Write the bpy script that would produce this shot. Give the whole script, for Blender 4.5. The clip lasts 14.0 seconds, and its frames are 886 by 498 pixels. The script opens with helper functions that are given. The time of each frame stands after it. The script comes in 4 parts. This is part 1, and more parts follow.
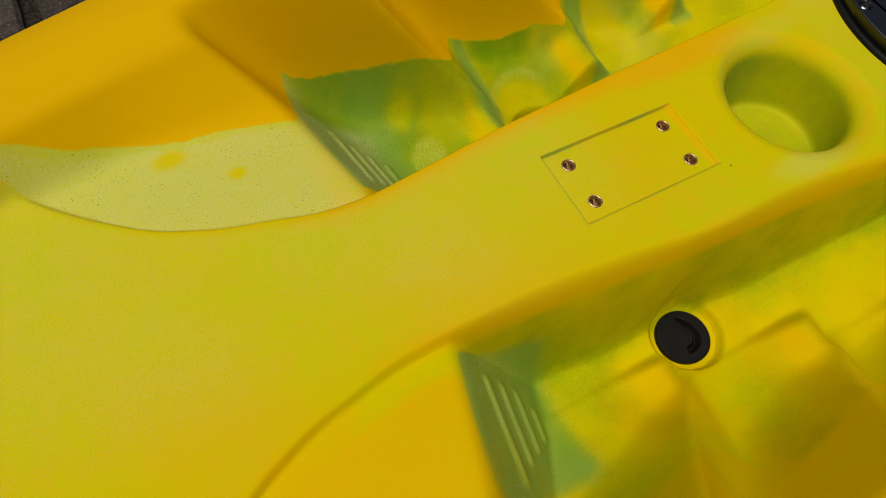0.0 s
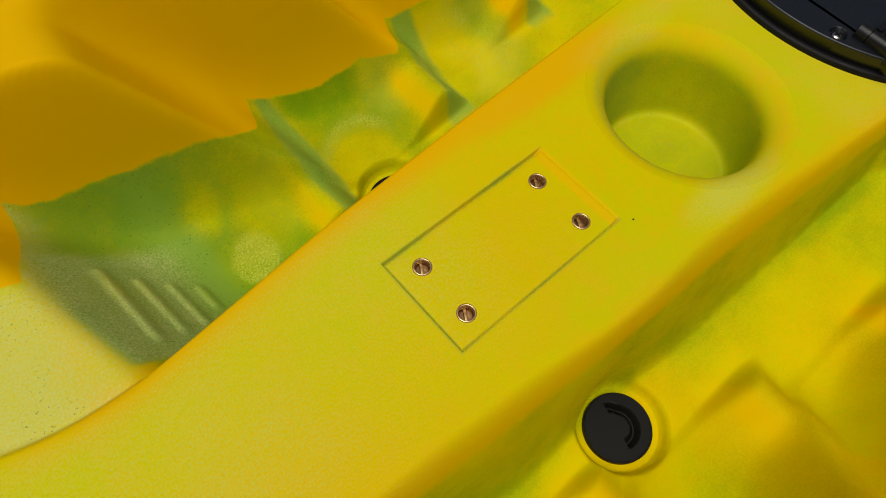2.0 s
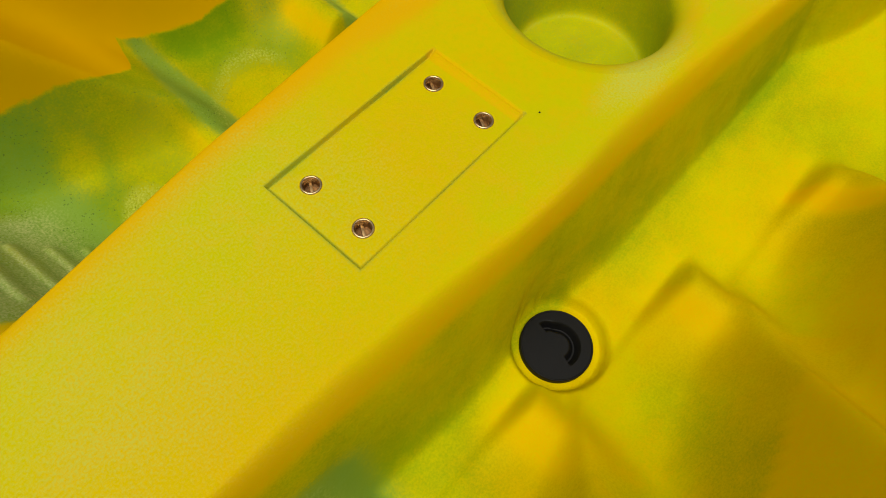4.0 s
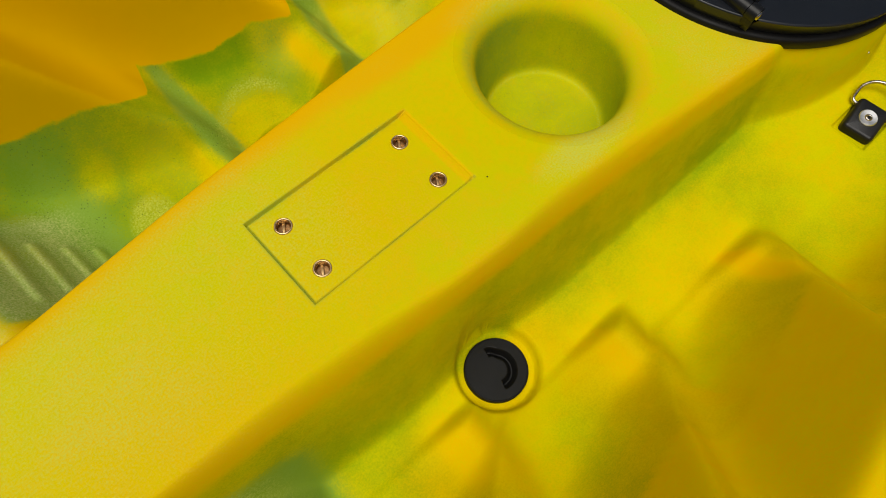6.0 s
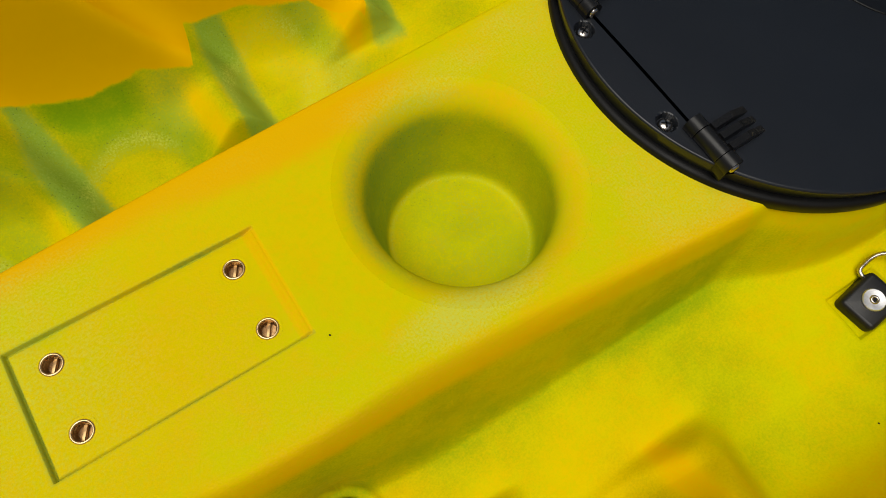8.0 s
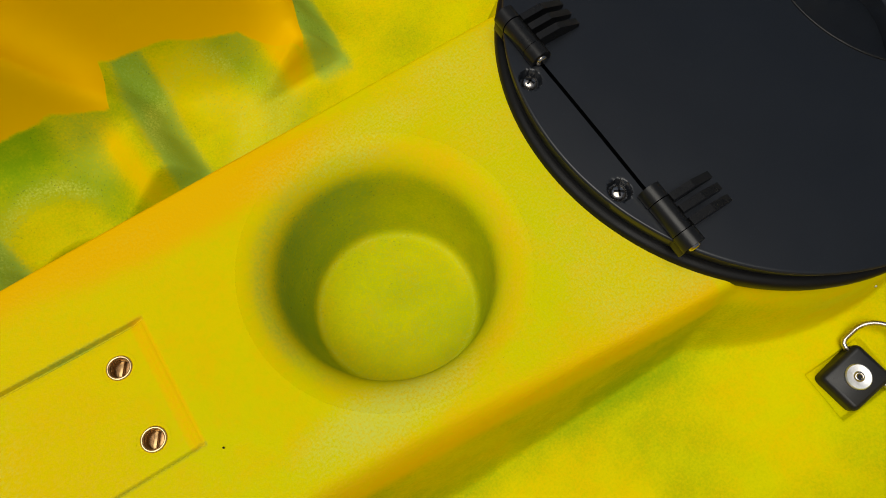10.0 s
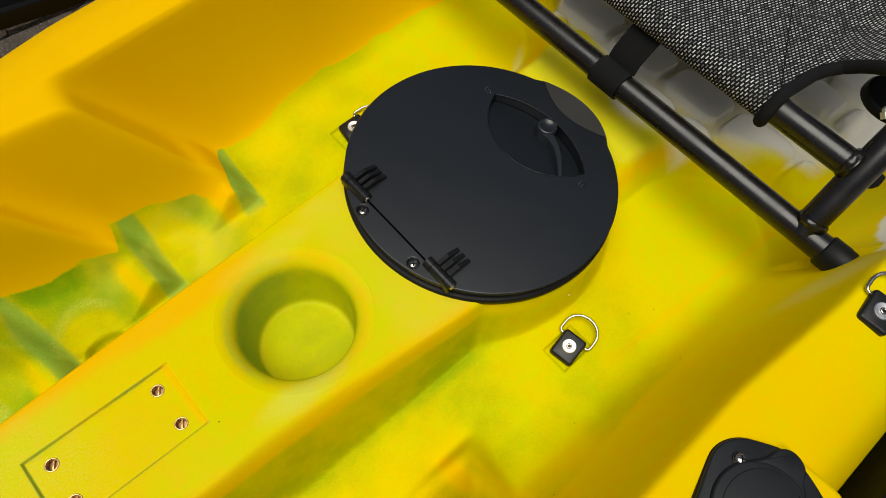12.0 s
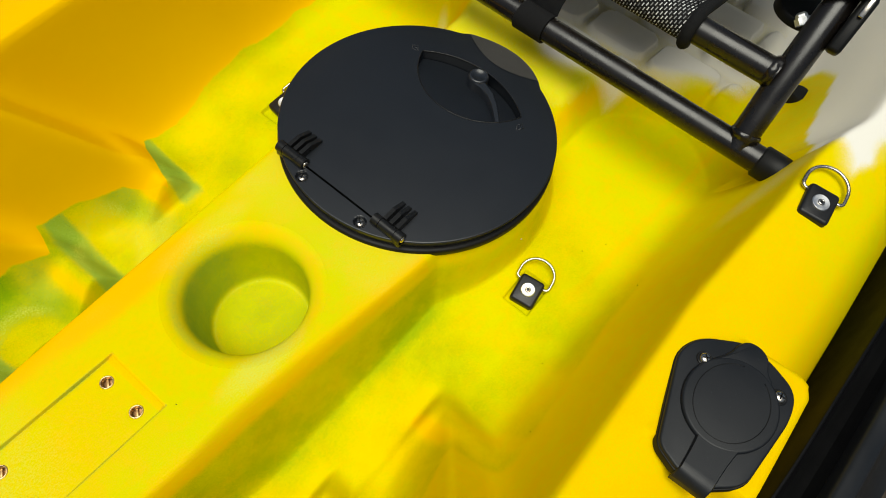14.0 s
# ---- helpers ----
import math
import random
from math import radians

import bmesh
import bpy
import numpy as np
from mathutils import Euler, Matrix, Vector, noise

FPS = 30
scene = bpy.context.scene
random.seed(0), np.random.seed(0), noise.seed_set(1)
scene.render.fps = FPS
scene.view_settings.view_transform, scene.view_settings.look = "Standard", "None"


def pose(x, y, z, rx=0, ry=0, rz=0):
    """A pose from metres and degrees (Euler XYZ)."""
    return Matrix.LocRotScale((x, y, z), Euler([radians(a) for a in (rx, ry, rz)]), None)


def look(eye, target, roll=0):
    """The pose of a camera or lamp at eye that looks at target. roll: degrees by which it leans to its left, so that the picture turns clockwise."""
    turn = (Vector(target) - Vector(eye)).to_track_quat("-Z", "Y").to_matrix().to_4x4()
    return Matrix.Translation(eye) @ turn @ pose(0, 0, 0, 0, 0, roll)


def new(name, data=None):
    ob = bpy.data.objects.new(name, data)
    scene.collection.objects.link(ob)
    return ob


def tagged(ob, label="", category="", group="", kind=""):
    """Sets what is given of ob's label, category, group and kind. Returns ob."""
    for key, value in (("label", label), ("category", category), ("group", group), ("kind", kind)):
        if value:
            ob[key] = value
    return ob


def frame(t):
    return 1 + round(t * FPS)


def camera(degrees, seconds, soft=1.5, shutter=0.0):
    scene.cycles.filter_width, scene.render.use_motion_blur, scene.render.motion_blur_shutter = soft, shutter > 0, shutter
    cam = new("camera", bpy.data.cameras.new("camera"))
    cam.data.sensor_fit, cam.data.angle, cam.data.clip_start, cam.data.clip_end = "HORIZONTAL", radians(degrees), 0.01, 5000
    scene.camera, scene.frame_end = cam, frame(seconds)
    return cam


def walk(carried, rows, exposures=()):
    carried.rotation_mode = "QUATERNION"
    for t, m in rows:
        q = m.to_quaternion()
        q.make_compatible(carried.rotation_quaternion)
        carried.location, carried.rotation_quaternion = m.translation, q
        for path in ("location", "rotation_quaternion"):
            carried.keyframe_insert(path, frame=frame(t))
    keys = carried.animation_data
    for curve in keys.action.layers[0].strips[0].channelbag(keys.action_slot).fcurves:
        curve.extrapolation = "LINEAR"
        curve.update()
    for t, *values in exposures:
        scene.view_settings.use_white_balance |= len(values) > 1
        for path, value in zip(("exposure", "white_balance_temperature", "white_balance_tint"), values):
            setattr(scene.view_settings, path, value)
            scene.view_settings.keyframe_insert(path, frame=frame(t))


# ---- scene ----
cam = camera(69.71, 14.0, soft=0.95)
PATH = [
    (0, (-0.28600, -0.14733, 0.33296), (-0.14769, 0.04281, -0.10830), 8.794),
    (0.5, (-0.25058, -0.12221, 0.32443), (-0.09310, 0.05556, -0.11560), 9.528),
    (1, (-0.22602, -0.10701, 0.31042), (-0.05579, 0.06125, -0.12857), 9.619),
    (1.5, (-0.20100, -0.08965, 0.28696), (-0.02498, 0.06920, -0.15326), 9.463),
    (2, (-0.17359, -0.07709, 0.26708), (0.00604, 0.07556, -0.17389), 8.974),
    (2.5, (-0.15936, -0.06515, 0.24245), (0.02377, 0.07874, -0.20002), 8.847),
    (3, (-0.15677, -0.06330, 0.24078), (0.02790, 0.07285, -0.20346), 8.558),
    (3.5, (-0.15936, -0.08635, 0.23567), (0.02701, 0.04117, -0.21042), 8.394),
    (3.7, (-0.15943, -0.09968, 0.23024), (0.02722, 0.02590, -0.21629), 8.105),
    (5.8, (-0.14400, -0.13057, 0.28468), (0.02361, -0.00929, -0.17053), 10.448),
    (6, (-0.13125, -0.12648, 0.29225), (0.03221, -0.00381, -0.16407), 10.737),
    (6.5, (-0.07990, -0.11709, 0.29645), (0.07463, 0.01307, -0.16091), 10.916),
    (7, (-0.03339, -0.11670, 0.28951), (0.11185, 0.01687, -0.16991), 11.400),
    (7.5, (-0.00960, -0.11408, 0.28120), (0.12773, 0.02457, -0.17914), 11.163),
    (7.7, (-0.00469, -0.11113, 0.27203), (0.13415, 0.03088, -0.18682), 11.477),
    (9.8, (0.06087, -0.07295, 0.23261), (0.18079, 0.05834, -0.23468), 10.708),
    (10, (0.06343, -0.08146, 0.24600), (0.18968, 0.05354, -0.21860), 10.665),
    (10.5, (0.07226, -0.10483, 0.31026), (0.21436, 0.03010, -0.14971), 11.581),
    (11, (0.06021, -0.13654, 0.37186), (0.22809, 0.00266, -0.07805), 12.783),
    (11.5, (0.04907, -0.16174, 0.41930), (0.23249, -0.02110, -0.02409), 12.986),
    (12, (0.03133, -0.18482, 0.46748), (0.22400, -0.04123, 0.02901), 12.318),
    (12.5, (0.01479, -0.19437, 0.50159), (0.21457, -0.05258, 0.06570), 12.196),
    (13, (0.00741, -0.19546, 0.51582), (0.21332, -0.05940, 0.08100), 12.252),
    (13.5, (0.00550, -0.19621, 0.49079), (0.21853, -0.06601, 0.05762), 12.204),
    (14, (0.01324, -0.21501, 0.44092), (0.23165, -0.09256, 0.00812), 11.464),
]
walk(cam, [(t, look(eye, target, roll)) for t, eye, target, roll in PATH], exposures=[
    (0.0, -0.40, 6500, 9), (3.5, -0.26, 6500, 7), (7.5, -0.17, 6500, 7), (10.0, -0.18, 6500, 6), (11.0, -0.08, 6500, 6), (12.5, 0.18, 6500, 3), (14.0, 0.32, 6500, 1)])

# ---- light: a bright overcast sky with a wide, veiled sun ----
SUN_FROM = Vector((-0.32, -0.07, 1.15)).normalized()
world = bpy.data.worlds.new("sky")
scene.world = world
world.use_nodes = True
wn = world.node_tree
sky = wn.nodes.new("ShaderNodeTexSky")
sky.sky_type = "NISHITA"
sky.sun_disc = False
sky.sun_elevation = math.asin(SUN_FROM.z)
sky.sun_rotation = math.atan2(SUN_FROM.x, SUN_FROM.y)
sky.air_density, sky.dust_density, sky.ozone_density = 1.0, 6.0, 1.0
wn.links.new(sky.outputs[0], wn.nodes["Background"].inputs[0])
wn.nodes["Background"].inputs[1].default_value = 0.05
sun_data = bpy.data.lights.new("sun", "SUN")
sun_data.energy, sun_data.angle, sun_data.color = 2.3, radians(50), (1.0, 0.96, 0.90)
sun = new("sun", sun_data)
sun.rotation_euler = (-SUN_FROM).to_track_quat("-Z", "Y").to_euler()

# ---- materials ----


class Nodes:
    """A small helper that wires shader nodes."""

    def __init__(self, name):
        self.mat = bpy.data.materials.new(name)
        self.mat.use_nodes = True
        self.tree = self.mat.node_tree
        self.bsdf = self.tree.nodes["Principled BSDF"]

    def add(self, kind, **inputs):
        node = self.tree.nodes.new(kind)
        for key, value in inputs.items():
            self.set(node, key, value)
        return node

    def set(self, node, key, value):
        sock = node.inputs[int(key[1:])] if key[0] == "i" and key[1:].isdigit() else node.inputs[key]
        if isinstance(value, bpy.types.NodeSocket):
            self.tree.links.new(value, sock)
        else:
            sock.default_value = value

    def coords(self):
        return self.add("ShaderNodeTexCoord").outputs["Object"]

    def noise(self, scale, detail=3.0, rough=0.55, vector=None, warp=0.0):
        n = self.add("ShaderNodeTexNoise", Scale=scale, Detail=detail, Roughness=rough, Distortion=warp)
        self.set(n, "Vector", vector or self.coords())
        return n.outputs["Fac"]

    def ramp(self, fac, lo, hi, a=0.0, b=1.0):
        n = self.add("ShaderNodeMapRange")
        n.interpolation_type = "SMOOTHSTEP"
        for key, value in zip(("Value", "From Min", "From Max", "To Min", "To Max"), (fac, lo, hi, a, b)):
            self.set(n, key, value)
        return n.outputs[0]

    def math(self, op, a, b=0.0):
        n = self.add("ShaderNodeMath")
        n.operation = op
        n.use_clamp = False
        self.set(n, "i0", a)
        self.set(n, "i1", b)
        return n.outputs[0]

    def mix(self, fac, a, b, mode="MIX"):
        n = self.add("ShaderNodeMix")
        n.data_type, n.blend_type = "RGBA", mode
        self.set(n, "i0", fac)
        for sock, value in ((n.inputs[6], a), (n.inputs[7], b)):
            if isinstance(value, bpy.types.NodeSocket):
                self.tree.links.new(value, sock)
            else:
                sock.default_value = (*value, 1.0)
        return n.outputs[2]

    def bump(self, height, strength, distance, under=None):
        n = self.add("ShaderNodeBump", Strength=strength, Distance=distance, Height=height)
        if under:
            self.set(n, "Normal", under)
        return n.outputs[0]

    def out(self, **inputs):
        for key, value in inputs.items():
            key = key.replace("_", " ")
            if isinstance(value, tuple) and len(value) == 3:
                value = (*value, 1.0)
            self.set(self.bsdf, key, value)
        return self.mat


def hull_plastic():
    """Rotomoulded polythene: yellow with orange, green and white powder swirled in before moulding."""
    n = Nodes("swirled_polythene")
    at = n.add("ShaderNodeAttribute")
    at.attribute_name = "swirl"
    line = n.add("ShaderNodeAttribute")
    line.attribute_name = "wall_foot"
    parts = n.add("ShaderNodeSeparateColor", Color=at.outputs["Color"])
    green, white, orange = parts.outputs[0], parts.outputs[1], parts.outputs[2]
    grains = n.noise(850.0, 2.0, 0.6)
    mid = n.noise(55.0, 4.0, 0.6, warp=0.4)
    big = n.noise(9.0, 3.0, 0.5)
    spread = n.math("ADD", n.math("MULTIPLY", n.math("SUBTRACT", grains, 0.5), 1.9), n.math("MULTIPLY", n.math("SUBTRACT", mid, 0.5), 0.55))

    def grainy(mask, gain=1.0):
        soft = n.math("ADD", mask, n.math("MULTIPLY", spread, n.math("MULTIPLY", n.math("MULTIPLY", mask, n.math("SUBTRACT", 1.15, mask)), 4.0 * gain)))
        return n.ramp(soft, 0.0, 1.0)

    foot = n.add("ShaderNodeSeparateColor", Color=line.outputs["Color"])
    rise = n.math("ADD", foot.outputs[0], n.math("MULTIPLY", n.math("SUBTRACT", mid, 0.5), 0.06))
    above = n.math("MULTIPLY", n.ramp(rise, 0.485, 0.515), foot.outputs[2])
    under = n.math("SUBTRACT", 1.0, above)
    orange = n.math("MAXIMUM", orange, n.math("MULTIPLY", above, foot.outputs[1]))
    green, white = n.math("MULTIPLY", green, under), n.math("MULTIPLY", white, under)
    base = n.mix(n.ramp(big, 0.3, 0.7), (0.755, 0.580, 0.0), (0.650, 0.618, 0.0))
    base = n.mix(n.ramp(mid, 0.38, 0.70, 0.0, 0.58), base, (0.79, 0.535, 0.0))
    powder = n.noise(260.0, 4.0, 0.75)
    base = n.mix(n.ramp(powder, 0.42, 0.68, 0.0, 0.37), base, (0.60, 0.60, 0.0))
    base = n.mix(n.ramp(grains, 0.45, 0.8, 0.0, 0.16), base, (0.58, 0.57, 0.0))
    col = n.mix(grainy(orange, 0.25), base, (0.840, 0.470, 0.0))
    patchy = n.math("MULTIPLY", green, n.ramp(n.noise(48.0, 3.0, 0.6), 0.34, 0.62, 0.84, 1.04))
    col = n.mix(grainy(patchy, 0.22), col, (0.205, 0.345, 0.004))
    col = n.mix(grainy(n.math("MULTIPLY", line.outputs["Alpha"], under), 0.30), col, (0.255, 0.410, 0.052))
    col = n.mix(grainy(white, 0.70), col, (0.63, 0.64, 0.075))
    col = n.mix(grainy(at.outputs["Alpha"], 0.3), col, (0.77, 0.74, 0.66))
    specks = n.math("MULTIPLY", n.ramp(n.noise(800.0, 1.0), 0.655, 0.72), n.ramp(n.noise(60.0, 2.0), 0.40, 0.58))
    dotted = n.math("MAXIMUM", n.math("MULTIPLY", green, 0.70), n.math("MULTIPLY", n.ramp(white, 0.30, 0.60), 0.50))
    col = n.mix(n.math("MULTIPLY", specks, n.math("MULTIPLY", dotted, n.ramp(foot.outputs[2], 0.0, 1.0, 0.25, 1.0))), col, (0.07, 0.12, 0.03))
    relief = n.bump(n.noise(900.0, 2.0), 0.10, 0.0006, n.bump(n.noise(38.0, 2.0), 0.06, 0.004))
    return n.out(Base_Color=col, Roughness=n.ramp(mid, 0.3, 0.7, 0.50, 0.62), Normal=relief, Specular_IOR_Level=0.10, Specular_Tint=(1.0, 0.86, 0.12))


def black_plastic(name, tone=0.012, rough=0.42, grain=0.08, tint=(0.92, 1.05, 1.30), gloss=0.30, uneven=0.06):
    n = Nodes(name)
    a = tuple(tone * c for c in tint)
    col = n.mix(n.ramp(n.noise(30.0, 4.0), 0.35, 0.7), a, tuple(1.12 * v for v in a))
    col = n.mix(n.ramp(n.noise(600.0, 1.0), 0.68, 0.8, 0.0, 0.25), col, tuple(4.0 * v for v in a))
    relief = n.bump(n.noise(1600.0, 2.0), grain, 0.0004)
    return n.out(Base_Color=col, Roughness=n.ramp(n.noise(45.0, 3.0), 0.3, 0.7, rough - uneven, rough + uneven), Normal=relief, Specular_IOR_Level=gloss)


def metal(name, colour, rough, dark):
    n = Nodes(name)
    col = n.mix(n.ramp(n.noise(260.0, 4.0), 0.4, 0.75, 0.0, 0.6), colour, dark)
    relief = n.bump(n.noise(900.0, 2.0), 0.12, 0.0003)
    return n.out(Base_Color=col, Metallic=1.0, Roughness=n.ramp(n.noise(150.0, 3.0), 0.3, 0.7, rough, rough + 0.16), Normal=relief)


def woven_mesh():
    """Grey and black sling fabric: short pale dashes in offset rows on a black ground."""
    n = Nodes("woven_sling_mesh")
    brick = n.add("ShaderNodeTexBrick", Scale=1.0)
    brick.offset, brick.squash = 0.5, 1.0
    turn = n.add("ShaderNodeMapping", Vector=n.add("ShaderNodeTexCoord").outputs["UV"])
    turn.inputs["Rotation"].default_value = (0.0, 0.0, radians(-102))
    n.set(brick, "Vector", turn.outputs[0])
    n.set(brick, "Brick Width", 0.0048)
    n.set(brick, "Row Height", 0.00275)
    n.set(brick, "Mortar Size", 0.00092)
    n.set(brick, "Mortar Smooth", 0.10)
    n.set(brick, "Color1", (0.86, 0.85, 0.84, 1))
    n.set(brick, "Color2", (0.13, 0.13, 0.13, 1))
    n.set(brick, "Mortar", (0.002, 0.002, 0.002, 1))
    col = n.mix(n.ramp(n.noise(1500.0, 2.0), 0.35, 0.65, 0.0, 0.15), brick.outputs["Color"], (0.02, 0.02, 0.022))
    col = n.mix(n.ramp(n.noise(14.0, 3.0), 0.4, 0.7, 0.0, 0.12), col, (0.035, 0.035, 0.037))
    relief = n.bump(brick.outputs["Fac"], 0.7, -0.0008)
    return n.out(Base_Color=col, Roughness=0.8, Normal=relief, Specular_IOR_Level=0.2)


def webbing():
    n = Nodes("black_webbing")
    wave = n.add("ShaderNodeTexWave", Scale=900.0, Distortion=1.0)
    wave.bands_direction = "DIAGONAL"
    n.set(wave, "Vector", n.coords())
    col = n.mix(n.ramp(wave.outputs["Fac"], 0.2, 0.9), (0.003, 0.003, 0.003), (0.011, 0.011, 0.012))
    return n.out(Base_Color=col, Roughness=0.85, Normal=n.bump(wave.outputs["Fac"], 0.4, 0.0005), Specular_IOR_Level=0.2)


def stone():
    n = Nodes("worn_grey_paving")
    info = n.add("ShaderNodeObjectInfo").outputs["Random"]
    tone = n.mix(info, (0.058, 0.045, 0.034), (0.095, 0.077, 0.061))
    col = n.mix(n.ramp(n.noise(40.0, 6.0, 0.7, warp=0.6), 0.35, 0.7), tone, (0.042, 0.032, 0.025))
    col = n.mix(n.ramp(n.noise(260.0, 3.0), 0.5, 0.75, 0.0, 0.6), col, (0.20, 0.18, 0.155))
    warp = n.add("ShaderNodeMix")
    warp.data_type = "VECTOR"
    wobble = n.add("ShaderNodeTexNoise", Scale=22.0, Detail=4.0)
    n.set(wobble, "Vector", n.coords())
    n.set(warp, "i0", 0.06)
    n.tree.links.new(n.coords(), warp.inputs[4])
    n.tree.links.new(wobble.outputs["Color"], warp.inputs[5])
    cracks = n.add("ShaderNodeTexVoronoi", Scale=13.0)
    cracks.feature = "DISTANCE_TO_EDGE"
    n.set(cracks, "Vector", warp.outputs[1])
    crack = n.math("MULTIPLY", n.ramp(cracks.outputs[0], 0.035, 0.006), n.ramp(n.noise(9.0, 2.0), 0.48, 0.60))
    col = n.mix(crack, col, (0.012, 0.010, 0.008))
    relief = n.bump(n.noise(120.0, 5.0, 0.7), 0.8, 0.005, n.bump(n.noise(16.0, 3.0), 0.5, 0.014, n.bump(crack, 0.8, -0.006)))
    return n.out(Base_Color=col, Roughness=0.9, Normal=relief, Specular_IOR_Level=0.2)


def soil():
    n = Nodes("dark_gritty_soil")
    col = n.mix(n.ramp(n.noise(180.0, 5.0, 0.7), 0.35, 0.65), (0.018, 0.014, 0.010), (0.060, 0.048, 0.036))
    return n.out(Base_Color=col, Roughness=0.95, Normal=n.bump(n.noise(300.0, 4.0), 0.9, 0.006), Specular_IOR_Level=0.1)


HULL = hull_plastic()
LID_BLACK = black_plastic("matt_black_lid_plastic", 0.0068, 0.36, 0.05, (0.80, 1.04, 1.46), 0.60, 0.012)
PLUG_BLACK = black_plastic("black_rubbery_plastic", 0.0045, 0.50, 0.10, (1.0, 1.0, 1.0), 0.22)
CAP_BLACK = black_plastic("slate_black_rubber", 0.0085, 0.46, 0.10, (0.88, 1.02, 1.28), 0.32)
# paler than the lid: own grey, plus light the bevel catches, put into colour
TAB_GREY = black_plastic("smoky_grey_plastic", 0.035, 0.40, 0.05, (1.05, 1.0, 0.95))
HINGE_BLACK = black_plastic("satin_black_plastic", 0.008, 0.30, 0.05, (1.0, 1.0, 1.0))
# lid plastic in a lighter tone, for the light on the lever's edges
LEVER_BLACK = black_plastic("lightened_lid_plastic", 0.013, 0.32, 0.04, (0.85, 1.03, 1.36), 0.55, 0.02)
PAD_BLACK = black_plastic("soft_black_plastic", 0.009, 0.38, 0.05, (1.0, 1.02, 1.10))
TUBE_BLACK = black_plastic("black_anodised_tube", 0.0050, 0.27, 0.03, (1.25, 0.98, 0.82), 0.55)
GRIP_BLACK = black_plastic("weathered_black_handle", 0.0028, 0.40, 0.20, (1.0, 1.0, 1.05), 0.15)
# lighter tone than the flange: the grip's sheen is partly put into the colour
GRIP_SHEEN = black_plastic("handle_with_painted_sheen", 0.009, 0.38, 0.12, (0.92, 1.0, 1.15), 0.42)
STEEL = metal("stainless_steel", (0.60, 0.55, 0.48), 0.16, (0.28, 0.24, 0.20))
WASHER = metal("brushed_washer_steel", (0.80, 0.80, 0.80), 0.38, (0.50, 0.50, 0.50))
BRASS = metal("worn_brass", (0.80, 0.58, 0.30), 0.24, (0.46, 0.28, 0.12))
BRASS_DULL = metal("dull_brass", (0.56, 0.37, 0.17), 0.34, (0.28, 0.16, 0.07))
# darker brass for the bore's floor: its shade is put into the colour
BRASS_DARK = metal("brass_toned_as_shade", (0.46, 0.27, 0.12), 0.30, (0.18, 0.09, 0.04))
MESH = woven_mesh()
WEB = webbing()
STONE = stone()
SOIL = soil()

# ---- helpers for things ----


def part(name, bm, material, parent=None, label="", smooth=True, sharp=None):
    """Links a bmesh as one mesh object, under parent if there is one."""
    bmesh.ops.recalc_face_normals(bm, faces=bm.faces)
    me = bpy.data.meshes.new(name)
    for f in bm.faces:
        f.smooth = smooth
    bm.to_mesh(me)
    bm.free()
    me.materials.append(material)
    if smooth and sharp:
        me.set_sharp_from_angle(angle=radians(sharp))
    ob = new(name, me)
    if parent:
        ob.parent = parent
    if label:
        tagged(ob, label)
    return ob


def empty(name, m):
    ob = new(name)
    ob.matrix_world = m
    ob.empty_display_size = 0.02
    return ob


def lathe(profile, n=48, bm=None, at=(0, 0, 0)):
    """A turned body about z from (r, z) pairs; a first or last r of 0 closes it."""
    bm = bm or bmesh.new()
    rings = []
    for r, z in profile:
        if r < 1e-7:
            rings.append([bm.verts.new((at[0], at[1], at[2] + z))])
        else:
            rings.append([bm.verts.new((at[0] + r * math.cos(2 * math.pi * i / n), at[1] + r * math.sin(2 * math.pi * i / n), at[2] + z)) for i in range(n)])
    for a, b in zip(rings, rings[1:]):
        for i in range(n):
            j = (i + 1) % n
            if len(a) == 1 and len(b) > 1:
                bm.faces.new((a[0], b[i], b[j]))
            elif len(b) == 1 and len(a) > 1:
                bm.faces.new((a[i], b[0], a[j]))
            elif len(a) > 1:
                bm.faces.new((a[i], b[i], b[j], a[j]))
    return bm


def tube(points, r, n=16, bm=None, caps=True):
    """A round bar along points; r is a number or one for each point."""
    bm = bm or bmesh.new()
    pts = [Vector(p) for p in points]
    radii = r if isinstance(r, (list, tuple)) else [r] * len(pts)
    side, rings = None, []
    for i, p in enumerate(pts):
        d = (pts[min(i + 1, len(pts) - 1)] - pts[max(i - 1, 0)]).normalized()
        side = d.orthogonal().normalized() if side is None else (side - d * side.dot(d)).normalized()
        up = d.cross(side)
        rings.append([bm.verts.new(p + radii[i] * (math.cos(2 * math.pi * k / n) * side + math.sin(2 * math.pi * k / n) * up)) for k in range(n)])
    for a, b in zip(rings, rings[1:]):
        for k in range(n):
            bm.faces.new((a[k], a[(k + 1) % n], b[(k + 1) % n], b[k]))
    if caps:
        bm.faces.new(list(reversed(rings[0])))
        bm.faces.new(rings[-1])
    return bm


def arc(cx, cy, r, a0, a1, n):
    return [(cx + r * math.cos(radians(a0 + (a1 - a0) * i / n)), cy + r * math.sin(radians(a0 + (a1 - a0) * i / n))) for i in range(n + 1)]


def rounded(points, r, n=5):
    """A closed outline with its corners rounded; r is a number or one for each corner."""
    out, m = [], len(points)
    for i, p in enumerate(points):
        p, a, b = Vector(p), Vector(points[i - 1]), Vector(points[(i + 1) % m])
        rr = r[i] if isinstance(r, (list, tuple)) else r
        u, v = (a - p), (b - p)
        k = min(rr, 0.49 * u.length, 0.49 * v.length)
        s, e = p + u.normalized() * k, p + v.normalized() * k
